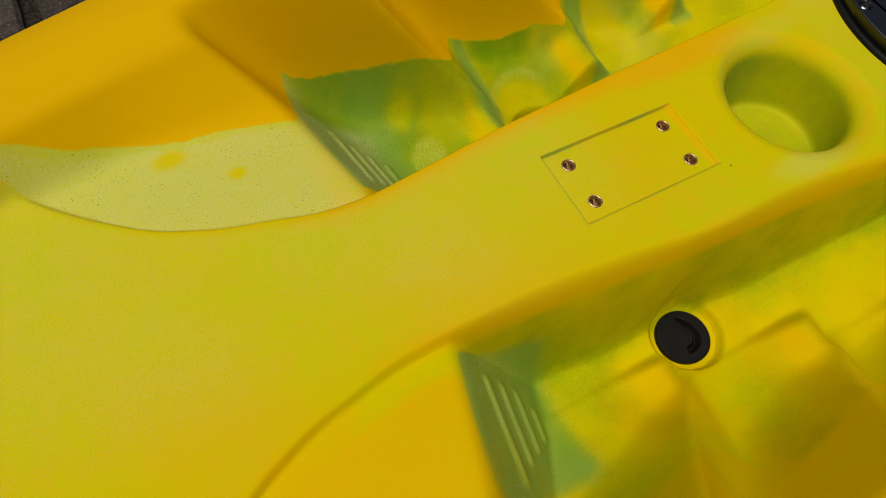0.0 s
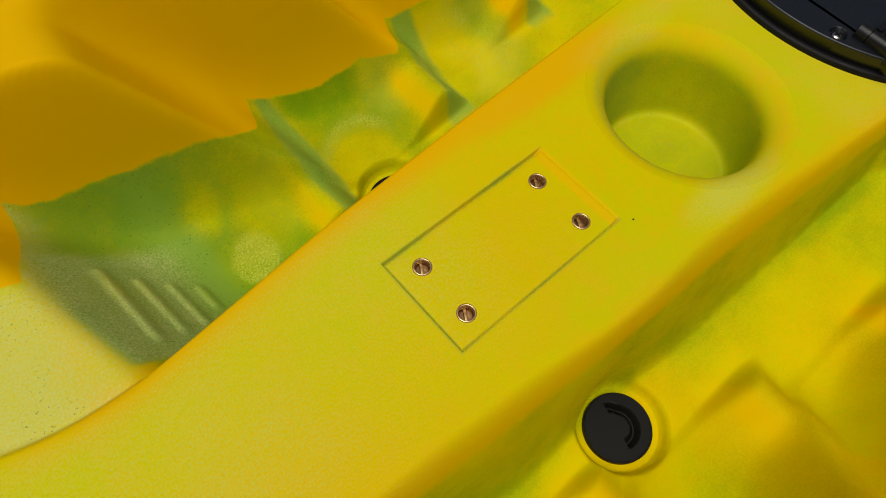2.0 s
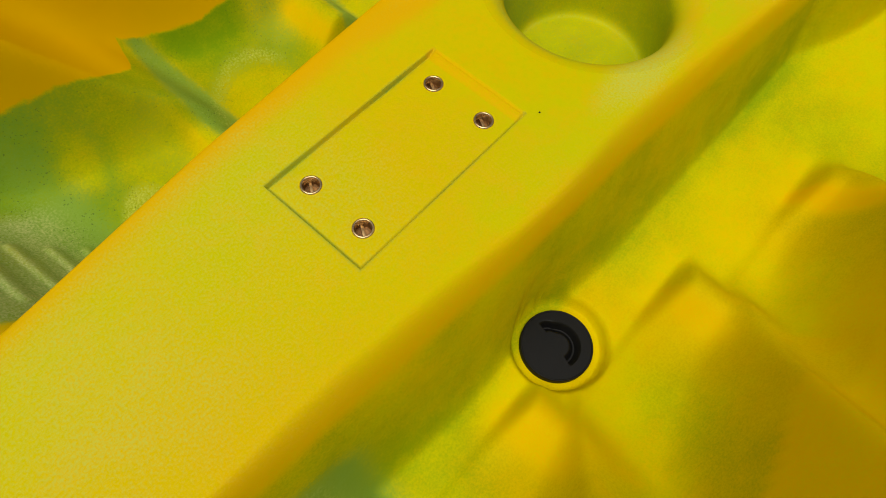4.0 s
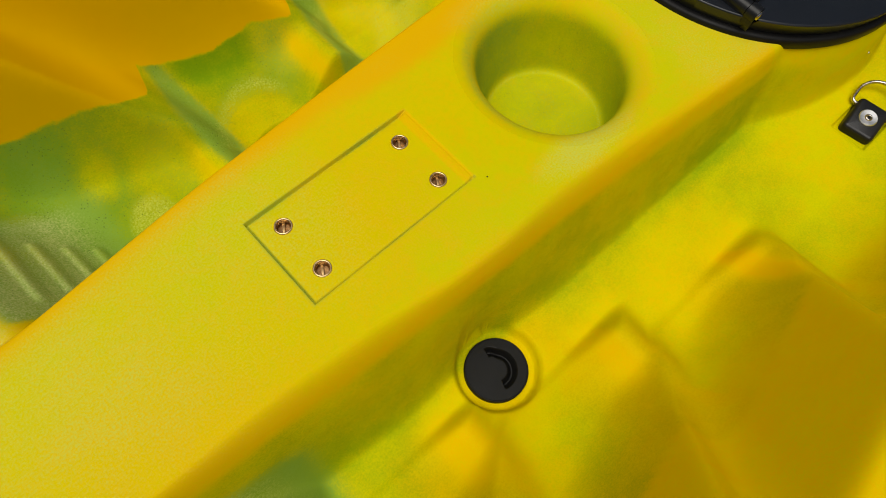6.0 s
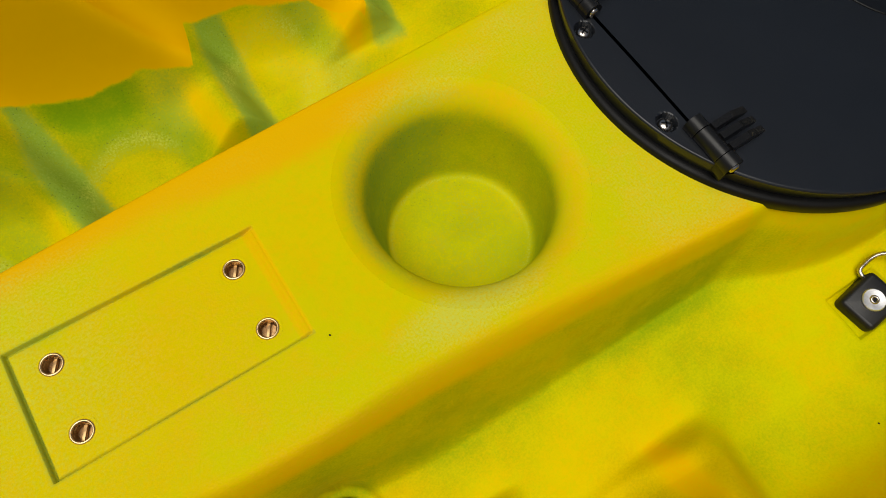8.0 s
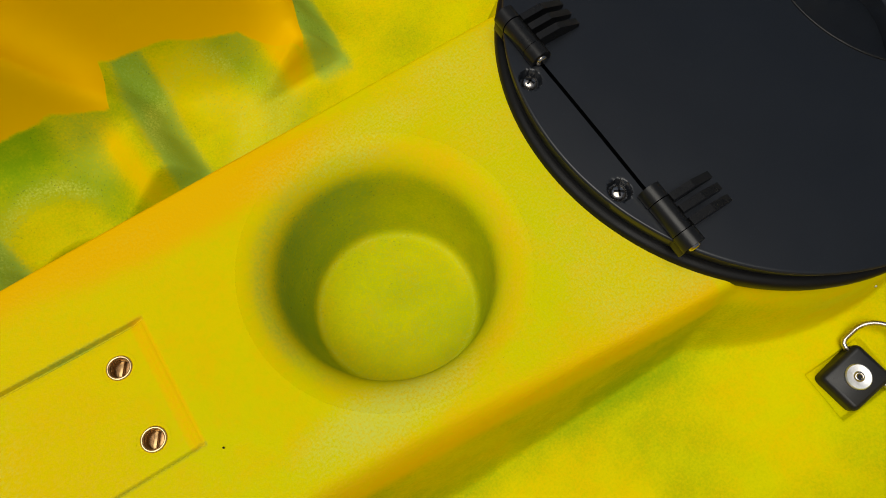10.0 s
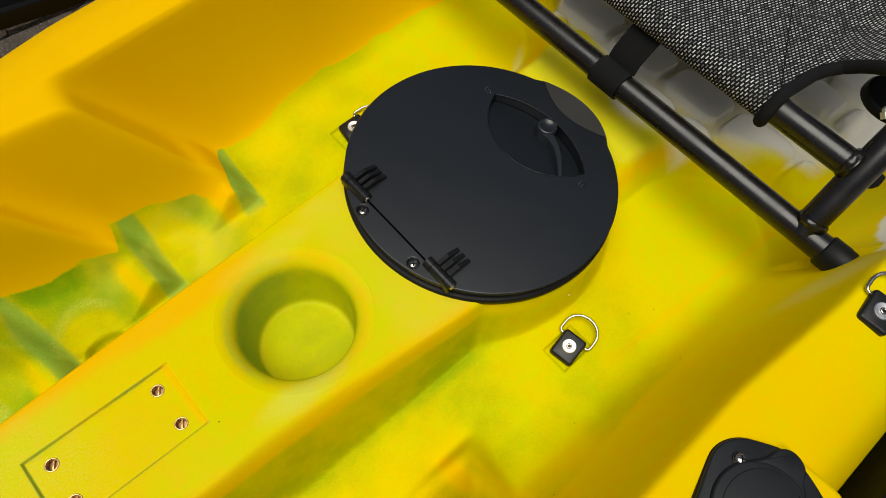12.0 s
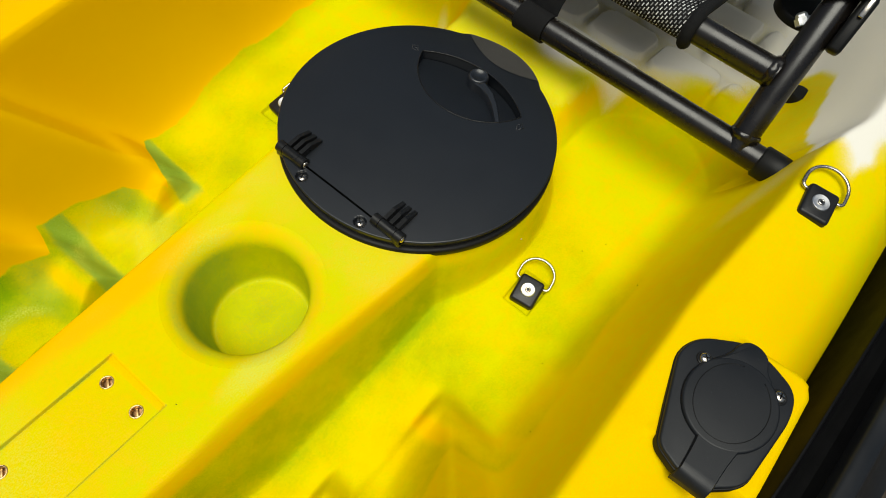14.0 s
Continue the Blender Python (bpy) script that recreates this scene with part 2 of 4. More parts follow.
        for j in range(n + 1):
            t = j / n
            out.append(tuple((1 - t) ** 2 * s + 2 * t * (1 - t) * p + t * t * e))
    return out


def slab(outline, z0, z1, edge=0.001, steps=3, bm=None, bottom=True):
    """A plate of the outline from z0 to z1 with a rounded upper edge."""
    bm = bm or bmesh.new()
    pts = [Vector(p) for p in outline]
    m = len(pts)
    area = sum(pts[i - 1].x * pts[i].y - pts[i].x * pts[i - 1].y for i in range(m))
    if area < 0:
        pts.reverse()
    inward = []
    for i in range(m):
        d = (pts[(i + 1) % m] - pts[i - 1])
        inward.append(Vector((-d.y, d.x)).normalized() if d.length > 1e-9 else Vector((0, 0)))
    levels = [(0.0, z0)] + [(edge * (1 - math.cos(math.pi / 2 * k / steps)), z1 - edge * (1 - math.sin(math.pi / 2 * k / steps))) for k in range(steps + 1)]
    rings = [[bm.verts.new((*(p + w * off), z)) for p, w in zip(pts, inward)] for off, z in levels]
    for a, b in zip(rings, rings[1:]):
        for i in range(m):
            bm.faces.new((a[i], a[(i + 1) % m], b[(i + 1) % m], b[i]))
    bm.faces.new(rings[-1])
    if bottom:
        bm.faces.new(list(reversed(rings[0])))
    return bm


def box(lo, hi, bevel=0.0015, bm=None, segments=2):
    bm2 = bmesh.new()
    bmesh.ops.create_cube(bm2, size=1.0)
    for v in bm2.verts:
        v.co = Vector([lo[i] + (v.co[i] + 0.5) * (hi[i] - lo[i]) for i in range(3)])
    if bevel:
        bmesh.ops.bevel(bm2, geom=list(bm2.edges), offset=bevel, segments=segments, affect="EDGES", profile=0.5)
    return bm2 if bm is None else joined(bm, bm2)


def joined(*bms):
    first = bms[0]
    for b in bms[1:]:
        me = bpy.data.meshes.new("tmp")
        b.to_mesh(me)
        b.free()
        first.from_mesh(me)
        bpy.data.meshes.remove(me)
    return first


def moved(bm, m):
    bmesh.ops.transform(bm, matrix=m, verts=bm.verts)
    return bm


# ---- the kayak's deck ----
CUP = (0.1078, -0.0025)
HATCH, HATCH_R = (0.3125, 0.0), 0.1210
CUP_PROFILE = [(0.0610, 0.0), (0.0590, -0.0004), (0.0562, -0.0013), (0.0535, -0.0027), (0.0510, -0.0046), (0.0491, -0.0067), (0.0477, -0.0091), (0.0466, -0.0118), (0.0458, -0.0150), (0.0452, -0.0185), (0.0443, -0.0245),
               (0.0436, -0.031), (0.0420, -0.041), (0.0408, -0.0495), (0.0400, -0.0532), (0.0390, -0.0554), (0.0377, -0.0564), (0.0360, -0.0568), (0.034, -0.0567), (0.026, -0.0563), (0.016, -0.0560), (0.004, -0.0558)]
CUP_LEAN = (0.0025, -0.0050)  # the well leans towards the stern as it deepens
INSERTS = ((-0.0779, 0.0152), (0.0, 0.0145), (0.0, -0.0163), (-0.0777, -0.0155))
PLUGS = ((-0.0200, -0.1030), (-0.0190, 0.1010))
RECESS = 0.0020
GROUND_Z = -0.262


def sstep(x, a, b):
    t = np.clip((x - a) / (b - a), 0, 1)
    return t * t * (3 - 2 * t)


def smax(a, b, k):
    h = np.clip(0.5 + 0.5 * (a - b) / k, 0, 1)
    return b + (a - b) * h + k * h * (1 - h)


def smin(a, b, k):
    return -smax(-a, -b, k)


def curve(x, *pairs):
    """A smooth line through (x, value) pairs."""
    xs, vs = zip(*pairs)
    w = 0.012
    return sum(np.interp(x + o, xs, vs) for o in (-w, -w / 2, 0, w / 2, w)) / 5


def floor_z(x):
    return curve(x, (-0.6, -0.12), (-0.2, -0.112), (-0.02, -0.099), (0.10, -0.089), (0.17, -0.079), (0.28, -0.057), (0.42, -0.047), (0.6, -0.040), (1.0, -0.035))


def ledge_z(x):
    return 0.055 + 0.105 * np.clip(x, -0.15, 0.9) + 0.03 * np.clip(x + 0.15, -0.5, 0)


def crown_y(x):
    return curve(x, (-0.9, 0.10), (-0.6, 0.115), (-0.37, 0.185), (-0.26, 0.211), (0.0, 0.250), (0.10, 0.262), (0.4, 0.266), (1.2, 0.266))


def console_half(x):
    return curve(x, (-0.9, 0.5), (-0.50, 0.27), (-0.45, 0.215), (-0.41, 0.162), (-0.37, 0.116), (-0.33, 0.083), (-0.29, 0.066), (-0.24, 0.0560), (-0.20, 0.0575),
                 (-0.10, 0.0690), (0.0, 0.0760), (0.1, 0.0815), (0.21, 0.0880), (0.26, 0.0900))


def ramp_wall(y, y0, y1, z0, z1, k=0.010, foot=True):
    """A wall that leans from (y0, z0) up to (y1, z1), rounded at foot and top."""
    line = z0 + (y - y0) * (z1 - z0) / (y1 - y0)
    return smin(smax(line, z0 + 0 * y, k) if foot else line, z1 + 0 * y, k)


def gunwale(x, y):
    d = np.maximum(y - crown_y(x), 0)
    return ledge_z(x) - 4.5 * d * d - 22.0 * np.maximum(d - 0.060, 0) ** 2


BLOCKS = ((-0.040, 0.097, 0.030), (0.0655, 0.120, 0.033), (0.168, 0.145, 0.037))  # face foot x, inner side y, height


PANELS = ((0.2375, 0.178, 0.040, 0.166, -0.079), (0.2085, 0.178, 0.034, 0.034, -0.060), (0.1515, 0.265, 0.027, -0.081, -0.060))  # wall top s at x = 0 and its narrowing, lean, ridge foot x and z


def ribs(x, s):
    """Four low ribs across the front of each foot well."""
    out = 0 * x
    for xa, y0, y1 in ((-0.189, 0.076, 0.140), (-0.1775, 0.081, 0.131), (-0.166, 0.086, 0.126), (-0.1545, 0.099, 0.121)):
        near = np.abs(x - (xa - 0.09 * (s - 0.08)))
        out = np.maximum(out, sstep(near, 0.0034, 0.0008) * sstep(s, y0 - 0.003, y0 + 0.003) * sstep(s, y1 + 0.003, y1 - 0.003))
    return out


def deck_z(x, y):
    """The height of the deck over the plan, mirrored about the keel line."""
    s = np.abs(y)
    zf, zl = floor_z(x), ledge_z(x)
    # the floor dips a little round the drain plugs
    zf = zf - 0.0055 * sstep(s, 0.150, 0.122) * sstep(x, -0.12, -0.06) * sstep(x, 0.08, 0.02)
    # rear platform that the heel channels run out into
    chan = np.hypot(np.maximum(x - 0.455, 0), s - 0.163) - 0.0695
    chan = np.where((s > 0.163) & (x < 0.47), -0.02, chan)
    zf = zf + 0.038 * smin(smax(chan / 0.022, 0 * x, 0.10), 1 + 0 * x, 0.25) * sstep(x, 0.40, 0.45)
    # wide cockpit section
    out = curve(x, (0.28, 0.0), (0.32, 0.004), (0.384, 0.011), (0.44, 0.014), (0.465, 0.020), (0.50, 0.034))
    inn = np.interp(x, [0.17, 0.272, 0.47, 0.52], [-0.012, -0.002, 0.030, 0.037])
    wide = ramp_wall(s, 0.186 + 0.12 * (x - 0.3), 0.226 + inn, zf, zf + 0.013, 0.0035)
    foot_s = 0.196 + 0.5 * inn
    climb = zf + (zl - zf) * (np.maximum(s - foot_s, 0) / (0.259 + out - foot_s)) ** 1.8
    wide = smin(smax(wide, climb, 0.012), zl + 0 * s, 0.008)
    # foot blocks
    h = wide
    for foot, inner, high in BLOCKS:
        inner = inner + 0.004 * (y < 0)
        z0 = floor_z(np.full_like(x, foot)) if np.ndim(x) else floor_z(foot)
        top = zf + high * (1 - 0.10 * (y < 0)) * sstep(x, foot - 0.068, foot - 0.012) + 0.16 * np.maximum(s - inner - 0.02, 0)
        top = smax(top, zf + 0.62 * (s - inner - 0.012), 0.012)
        face = z0 + (foot + 0.001 - 0.06 * (s - inner) - 0.005 * (foot < 0) - x) / 0.62
        flank = zf - 0.004 + (s - inner - 0.003) * (6.5 - 2.0 * (y < 0))
        h = smax(h, smin(smin(top, face, 0.020 + 0.008 * (y < 0)), flank, 0.018 + 0.008 * (y < 0)), 0.008 + 0.004 * (y < 0))
    # side walls in three panels; each narrows aft and ends in a sloping ridge over a foot block
    for top_s, narrow, lean, ridge_x, ridge_z in PANELS:
        edge_s = top_s - narrow * x
        panel = ramp_wall(s, edge_s - lean, edge_s, floor_z(x) + 0.02, zl, 0.011, False)
        face = ridge_z + (ridge_x + 0.08 * (s - 0.15) - x) / 0.74
        h = smax(h, smin(panel, face, 0.016), 0.040 + 0.010 * (ridge_x < 0))
    # bow deck and its sloping front of the footwell
    deck = ramp_wall(s, curve(x, (-0.45, 0.100), (-0.39, 0.133), (-0.33, 0.144), (-0.27, 0.139), (-0.2, 0.140)), curve(x, (-0.45, 0.132), (-0.38, 0.163), (-0.32, 0.175), (-0.26, 0.190), (-0.2, 0.212)), -0.006 + 0 * x, zl, 0.010)
    front_x = -0.202 - 0.26 * np.maximum(s - 0.056, 0)
    front = -0.006 - 1.50 * (x - front_x)
    front = front + 0.0030 * ribs(x, s)
    h = smax(h, smin(deck, front, 0.010), 0.006 + (0.030 + 0.085 * sstep(y, 0.160, 0.205)) * sstep(y, 0.02, 0.06))
    h = smin(h, zl + 0 * s, 0.009)
    # outer side of the gunwale
    g = gunwale(x, s)
    h = smin(h, np.where(s > crown_y(x) - 0.004, g, 1.0), 1e-5 + 0.006 * sstep(s, crown_y(x) + 0.004, crown_y(x) + 0.03))
    # pads under the rod holder covers
    h = np.maximum(h, pad_z(x, s))
    # console and hatch boss
    half = console_half(x) - 0.0065 * sstep(y, -0.02, 0.02) * sstep(x, -0.28, -0.2)
    soft = sstep(-y, 0.0, 0.04) * sstep(x, 0.24, 0.03) * sstep(x, -0.27, -0.11)
    # the side is scooped out above the drain plug
    scoop = np.exp(-((x - PLUGS[0][0]) / 0.034) ** 2) * (y < 0)
    inside = np.minimum((half + 0.0124 - 0.0040 * scoop - s) * 13.0 / (1 + 0.85 * soft) * (1 + 0.50 * scoop) - 0.10, (0.31 - x) * 7.5)
    boss = (0.1258 - np.hypot(x - HATCH[0], y - HATCH[1])) * (9.5 - 40 * np.clip(x - 0.30, 0, 0.06))
    h = smax(h, smin(0 * x, smax(inside, boss, 0.03), 0.105), 0.006 + 0.046 * sstep(x, -0.19, -0.15) - 0.036 * sstep(x, 0.21, 0.25))
    # dished seats of the drain plugs
    for px, py in PLUGS:
        r = np.hypot(x - px, y - py)
        w = (1 - sstep(r, 0.0264, 0.0290)) * sstep(s - half, 0.0040 - 0.0020 * (y < 0), 0.0068 - 0.0020 * (y < 0))
        h = h * (1 - w) + zf * w - 0.0060 * sstep(r, 0.0264, 0.0252) - 0.006 * sstep(r, 0.0195, 0.0175)
    # mounting recess on the console, with a wider bevel at its rear end
    square = np.minimum(x + 0.0925, np.minimum(y + 0.0287, 0.0282 - y))
    edge = np.minimum(square, (0.0150 - x) * 0.16)
    full = np.minimum(square, 0.0156 - x)
    h = h - RECESS * sstep(edge, 0.0, 0.0008) - 0.0010 * (sstep(square, 0.0, 0.0006) - sstep(square, 0.0007, 0.0016)) * (edge > 0) - 0.0008 * (sstep(full, 0.0, 0.0007) - sstep(full, 0.0009, 0.0022))
    # pockets of the two floor anchors
    pocket = np.minimum(np.minimum(x - 0.2625, 0.2975 - x), np.minimum(s + 0.011 * (y > 0) - 0.1435, 0.1705 - s - 0.011 * (y > 0)))
    h = h - 0.0036 * sstep(pocket, 0.0, 0.0014)
    # raised tread pads under the seat
    return h + tread(x, y) * sstep(x, 0.500, 0.512) * sstep(chan, 0.010, 0.018)


def pad_edge(x, s):
    """How far inside the outline of a rod holder's pad a place lies; open towards the bow."""
    e = smin(s - 0.262 + 0.22 * (x - 0.25), smin(0.3490 - s, 0.354 - s + 0.6 * (x - 0.185), 0.012), 0.006)
    e = smin(e, 0.2775 - x + 0.3 * np.minimum(s - 0.300, 0), 0.012)
    return smin(e, (0.5850 - 0.93 * x - s * 1.03 + 0.041) / 1.39, 0.016)


def pad_z(x, s):
    e = pad_edge(x, s)
    top = 0.0775 + 0.05 * (x - 0.25) + 0.10 * (s - 0.285)
    return np.where(e > -0.02, top - 6.0 * np.maximum(0.186 - x, 0) - 0.05 * (1 - sstep(e, -0.006, 0.004)) + np.minimum(e + 0.006, 0) * 8, -1.0)


def tread_gap(x, y):
    """Negative inside the low pads under the seat, positive in the channels between them."""
    row = np.floor((x - 0.5300) / 0.0510)
    dx = x - 0.5300 - (row + 0.5) * 0.0510
    u = (y + 0.0680) / 0.0730 + 0.5 * np.mod(row, 2)
    dy = (u - np.floor(u + 0.5)) * 0.0730 + 0.10 * dx
    return smax(smax(np.abs(dx) - 0.0222, np.abs(dy) - 0.0332, 0.004), (np.abs(dx) + 0.75 * np.abs(dy) - 0.0400) * 0.8, 0.003)


def tread(x, y):
    """Low rounded pads in staggered rows."""
    return 0.0080 * sstep(tread_gap(x, y), 0.0010, -0.0018) * sstep(np.abs(y), 0.205, 0.19)


def wavy(x, y, f, seed):
    """A smooth, slow wobble between -1 and 1."""
    return (np.sin(f * x + 1.7 * seed + 1.3 * np.sin(0.7 * f * y + seed)) + np.sin(0.83 * f * y - 2.1 * seed + np.sin(1.1 * f * x))) / 2


def blob(x, y, cx, cy, rx, ry, soft=0.35, turn=0.0):
    """1 inside an ellipse, falling to 0 over a soft edge."""
    c, k = math.cos(radians(turn)), math.sin(radians(turn))
    u, v = ((x - cx) * c + (y - cy) * k) / rx, ((y - cy) * c - (x - cx) * k) / ry
    return sstep(np.hypot(u, v), 1 + soft, 1 - soft)


def swirl(x, y, z):
    """How much green, white, orange and milky powder lies in the skin."""
    s = np.abs(y)
    wob = wavy(x, y, 38, 1.0)
    wob2 = wavy(x, y, 90, 2.0)
    left = sstep(y, -0.03, 0.03)
    deep = sstep(z, -0.012, -0.022)
    # foot of the orange side walls, stepping out behind each foot block
    base = np.interp(x, [-0.5, -0.387, -0.315, -0.221, -0.216, -0.212, -0.186, -0.157, -0.117, -0.097, -0.084, -0.0745, -0.0715, -0.0690, -0.059, -0.042, 0.009, 0.030, 0.0365, 0.0400, 0.0440, 0.050, 0.085, 0.118, 0.134, 0.146, 0.1506, 0.158, 0.163, 0.216, 0.255, 0.291, 0.36, 0.467, 1.0],
                     [0.158, 0.156, 0.146, 0.127, 0.160, 0.1925, 0.189, 0.184, 0.173, 0.168, 0.1695, 0.171, 0.181, 0.191, 0.187, 0.183, 0.1765, 0.171, 0.169, 0.178, 0.195, 0.1925, 0.187, 0.180, 0.162, 0.153, 0.170, 0.198, 0.207, 0.206, 0.214, 0.216, 0.217, 0.220, 0.24])
    up = s - base + 0.30 * (z + 0.055) * sstep(x, -0.225, -0.200) * sstep(x, 0.20, 0.16) + 0.0018 * wob + 0.0012 * wob2
    below = sstep(up, 0.006, 0.003) * left + (1 - left) * sstep(up, 0.0016, -0.0012)
    above = (1 - left) * sstep(up, -0.012, 0.016)
    half = console_half(x)
    inward = half - 0.0065 * left * sstep(x, -0.28, -0.2) - s
    con = (z > -0.012) * sstep(inward, 0.0, 0.010)
    orange = above * (0.55 + 0.40 * left) * (1 - 0.55 * sstep(x, 0.30, 0.42) * (1 - left))
    rim = np.exp(-((inward - 0.006 + 0.003 * left) / (0.009 + 0.004 * left)) ** 2) * sstep(np.abs(z), 0.03, 0.012) * (1 - left * sstep(x, 0.08, 0.15)) * (x < 0.22) * sstep(x, -0.32, -0.2)
    orange = np.maximum(orange, con * 0.36 * blob(x, y, -0.035, 0.0, 0.085, 0.050, 0.7) * (0.8 + 0.5 * wob))
    orange = np.maximum(orange, 0.50 * sstep(y, 0.03, -0.12) * sstep(x, -0.18, -0.29) * (1 + 0.4 * wob))
    orange = np.maximum(orange, rim * (0.60 + 0.15 * left + 0.23 * left * sstep(x, -0.14, -0.05) * sstep(x, 0.10, 0.05)))
    # more orange along the rear bevel of the recess
    orange = np.maximum(orange, 0.62 * sstep(x, 0.0085, 0.0105) * sstep(x, 0.0165, 0.0150) * sstep(np.abs(y), 0.030, 0.028) * con)
    orange = np.maximum(orange, 1.0 * left * blob(x, y, 0.045, 0.066, 0.075, 0.019, 0.5) * con)
    orange = np.maximum(orange, 0.60 * sstep(-y, half + 0.004, half + 0.02) * sstep(x, -0.19, -0.215))
    # floor of the wells
    well = sstep(x, -0.215, -0.195) * sstep(x, 0.46, 0.28) * deep
    green = well * (0.32 + 0.14 * wob + 0.10 * wob2)
    # extra green along the console foot; it also paints in the shade there
    green = np.maximum(green, well * (1 - left) * (0.56 + 0.12 * wob) * np.maximum(np.exp(-((s - half - 0.014) / 0.018) ** 2) * sstep(x, 0.30, 0.20), 0.8 * blob(x, s, 0.20, 0.190, 0.07, 0.022, 0.7, 8)))
    onleft = sstep(y, 0.04, 0.07) * below * deep
    green = np.maximum(green, onleft * sstep(x, -0.225, -0.205) * sstep(x, 0.17, 0.12) * (0.52 + 0.26 * wob + 0.16 * wob2 + 0.20 * sstep(x, 0.0, -0.10)))
    white, teal = 0 * x, 0 * x
    for foot, inner, high in BLOCKS:
        u, v = x - foot, s - inner
        # a pale arc round the shallow dish in front of each block, open towards the console
        du, dv = u + 0.086, v - 0.006
        ring = np.exp(-((np.hypot(du, dv) - 0.0315 - 0.002 * wob) / 0.0055) ** 2) * sstep(dv - 0.6 * du, -0.018, 0.016) * (x > -0.06)
        dish = blob(u, v, -0.086, 0.006, 0.028, 0.028, 0.25)
        green = green * (1 - onleft * 0.45 * dish * (x > -0.06))
        white = np.maximum(white, onleft * 0.30 * ring * (1 + 0.4 * wob2))
        if foot > 0.1:
            white = np.maximum(white, onleft * 0.28 * blob(u, v, -0.066, 0.000, 0.034, 0.030, 0.5, 20) * (1 - 0.7 * dish * sstep(wob2, -0.4, 0.3)))
        # bare green under the wall, a pale worn patch on the block's shoulder
        green = np.maximum(green, onleft * 0.86 * blob(u, v, -0.090, 0.058, 0.034, 0.014, 0.5, -12))
        worn = blob(u, v, -0.048, 0.040, 0.018, 0.019, 0.55, 25)
        white = np.maximum(white, onleft * 0.13 * worn * (1 + 0.3 * wob2))
        green = np.maximum(green, onleft * 0.55 * worn)
        mid = 0.0090 + (0.004 + 0.12 * (v - 0.02)) * (foot < 0)
        face = sstep(np.abs(u + mid + 0.0012 * wob2), 0.0145 - 0.16 * np.maximum(v - 0.055, 0), 0.0070 - 0.16 * np.maximum(v - 0.055, 0)) * sstep(v, -0.012, 0.004)
        green = np.maximum(green * (1 - 0.3 * face), onleft * 0.80 * face)
        white = np.maximum(white * (1 - face), onleft * 0.14 * face)
        teal = np.maximum(teal, onleft * 0.62 * face * (1 + 0.2 * wob))
        teal = np.maximum(teal, onleft * 0.30 * worn)
        # yellow ridge of each block: its pigment, with the lit corner painted in too
        ridge = np.exp(-((u + 0.031 + 0.14 * v) / 0.0075) ** 2) * sstep(v, 0.056, 0.034) * sstep(v, -0.002, 0.010)
        ridge = np.clip(ridge * (1.2 + 0.3 * wob2), 0, 1)
        green = green * (1 - 0.92 * ridge)
        white = white * (1 - 0.9 * ridge)
        orange = np.maximum(orange, ridge * (0.42 + 0.25 * (foot > 0.1)))
        teal = teal * (1 - 0.9 * ridge)
        flank = np.exp(-((v - 0.002) / 0.008) ** 2) * sstep(u, -0.050, -0.030) * sstep(u, 0.004, -0.010)
        green = green * (1 - 0.5 * flank)
        # blocks on the other side are plain yellow
        orange = np.maximum(orange, (1 - left) * 0.52 * blob(u, v, -0.042, 0.037, 0.034, 0.042, 0.5))
    green = np.maximum(green, onleft * 0.80 * blob(x, y, -0.105, 0.140, 0.030, 0.030, 0.5))
    teal = np.maximum(teal, onleft * 0.42 * sstep(x, -0.075, -0.125) * (0.8 + 0.5 * wob2))
    patch = blob(x, y, -0.120, 0.1195, 0.0165, 0.0145, 0.22, 20)
    white = np.maximum(white, onleft * 0.42 * patch)
    byplug = blob(x, y, -0.010, -0.110, 0.046, 0.034, 0.6) * sstep(s - half, 0.008, 0.020)
    green, orange = green * (1 - 0.55 * byplug), np.maximum(orange, 0.42 * byplug * deep)
    bare = np.maximum(blob(x, y, -0.131, 0.153, 0.014, 0.010, 0.6, 20), blob(x, y, -0.100, 0.140, 0.022, 0.018, 0.6, -30))
    front = sstep(x, -0.225, -0.208) * sstep(x, -0.124, -0.150) * sstep(z, -0.006, -0.012) * sstep(s - half, 0.001, 0.006) * below
    green = np.maximum(green, front * sstep(s, 0.165, 0.145) * (0.80 + 0.08 * wob))
    green, teal = green * (1 - 0.45 * bare * onleft), teal * (1 - 0.75 * bare * onleft)
    white = np.maximum(white, front * sstep(s, 0.165, 0.145) * (0.22 + 0.06 * left + 0.08 * wob) * sstep(x, -0.14, -0.175))
    green = green * (1 - 0.45 * ribs(x, s) * front)
    teal = np.maximum(teal, 0.82 * front * (0.8 + 0.1 * left) * sstep(s, 0.165, 0.145) * (1 + 0.3 * wob2))
    side = np.minimum(x + 0.0925, np.minimum(y + 0.0287, 0.0282 - y))
    teal = np.maximum(teal, con * 0.62 * np.exp(-((side - 0.0006) / 0.0013) ** 2) * (x < 0.016) * (0.75 + 0.4 * wob2))
    # pale bow deck and speckled console
    pale = sstep(x, -0.195, -0.215) * sstep(-inward, -0.002, 0.002) * (y > 0) * below
    spots = np.maximum(blob(x, y, -0.305, 0.130, 0.010, 0.006, 0.6), blob(x, y, -0.27, 0.103, 0.005, 0.004, 0.6))
    white = np.maximum(white, pale * (0.66 + 0.12 * wob) * (1 - 0.8 * spots) * (1 - 0.45 * sstep(x, -0.235, -0.212) * (1 + wob2)))
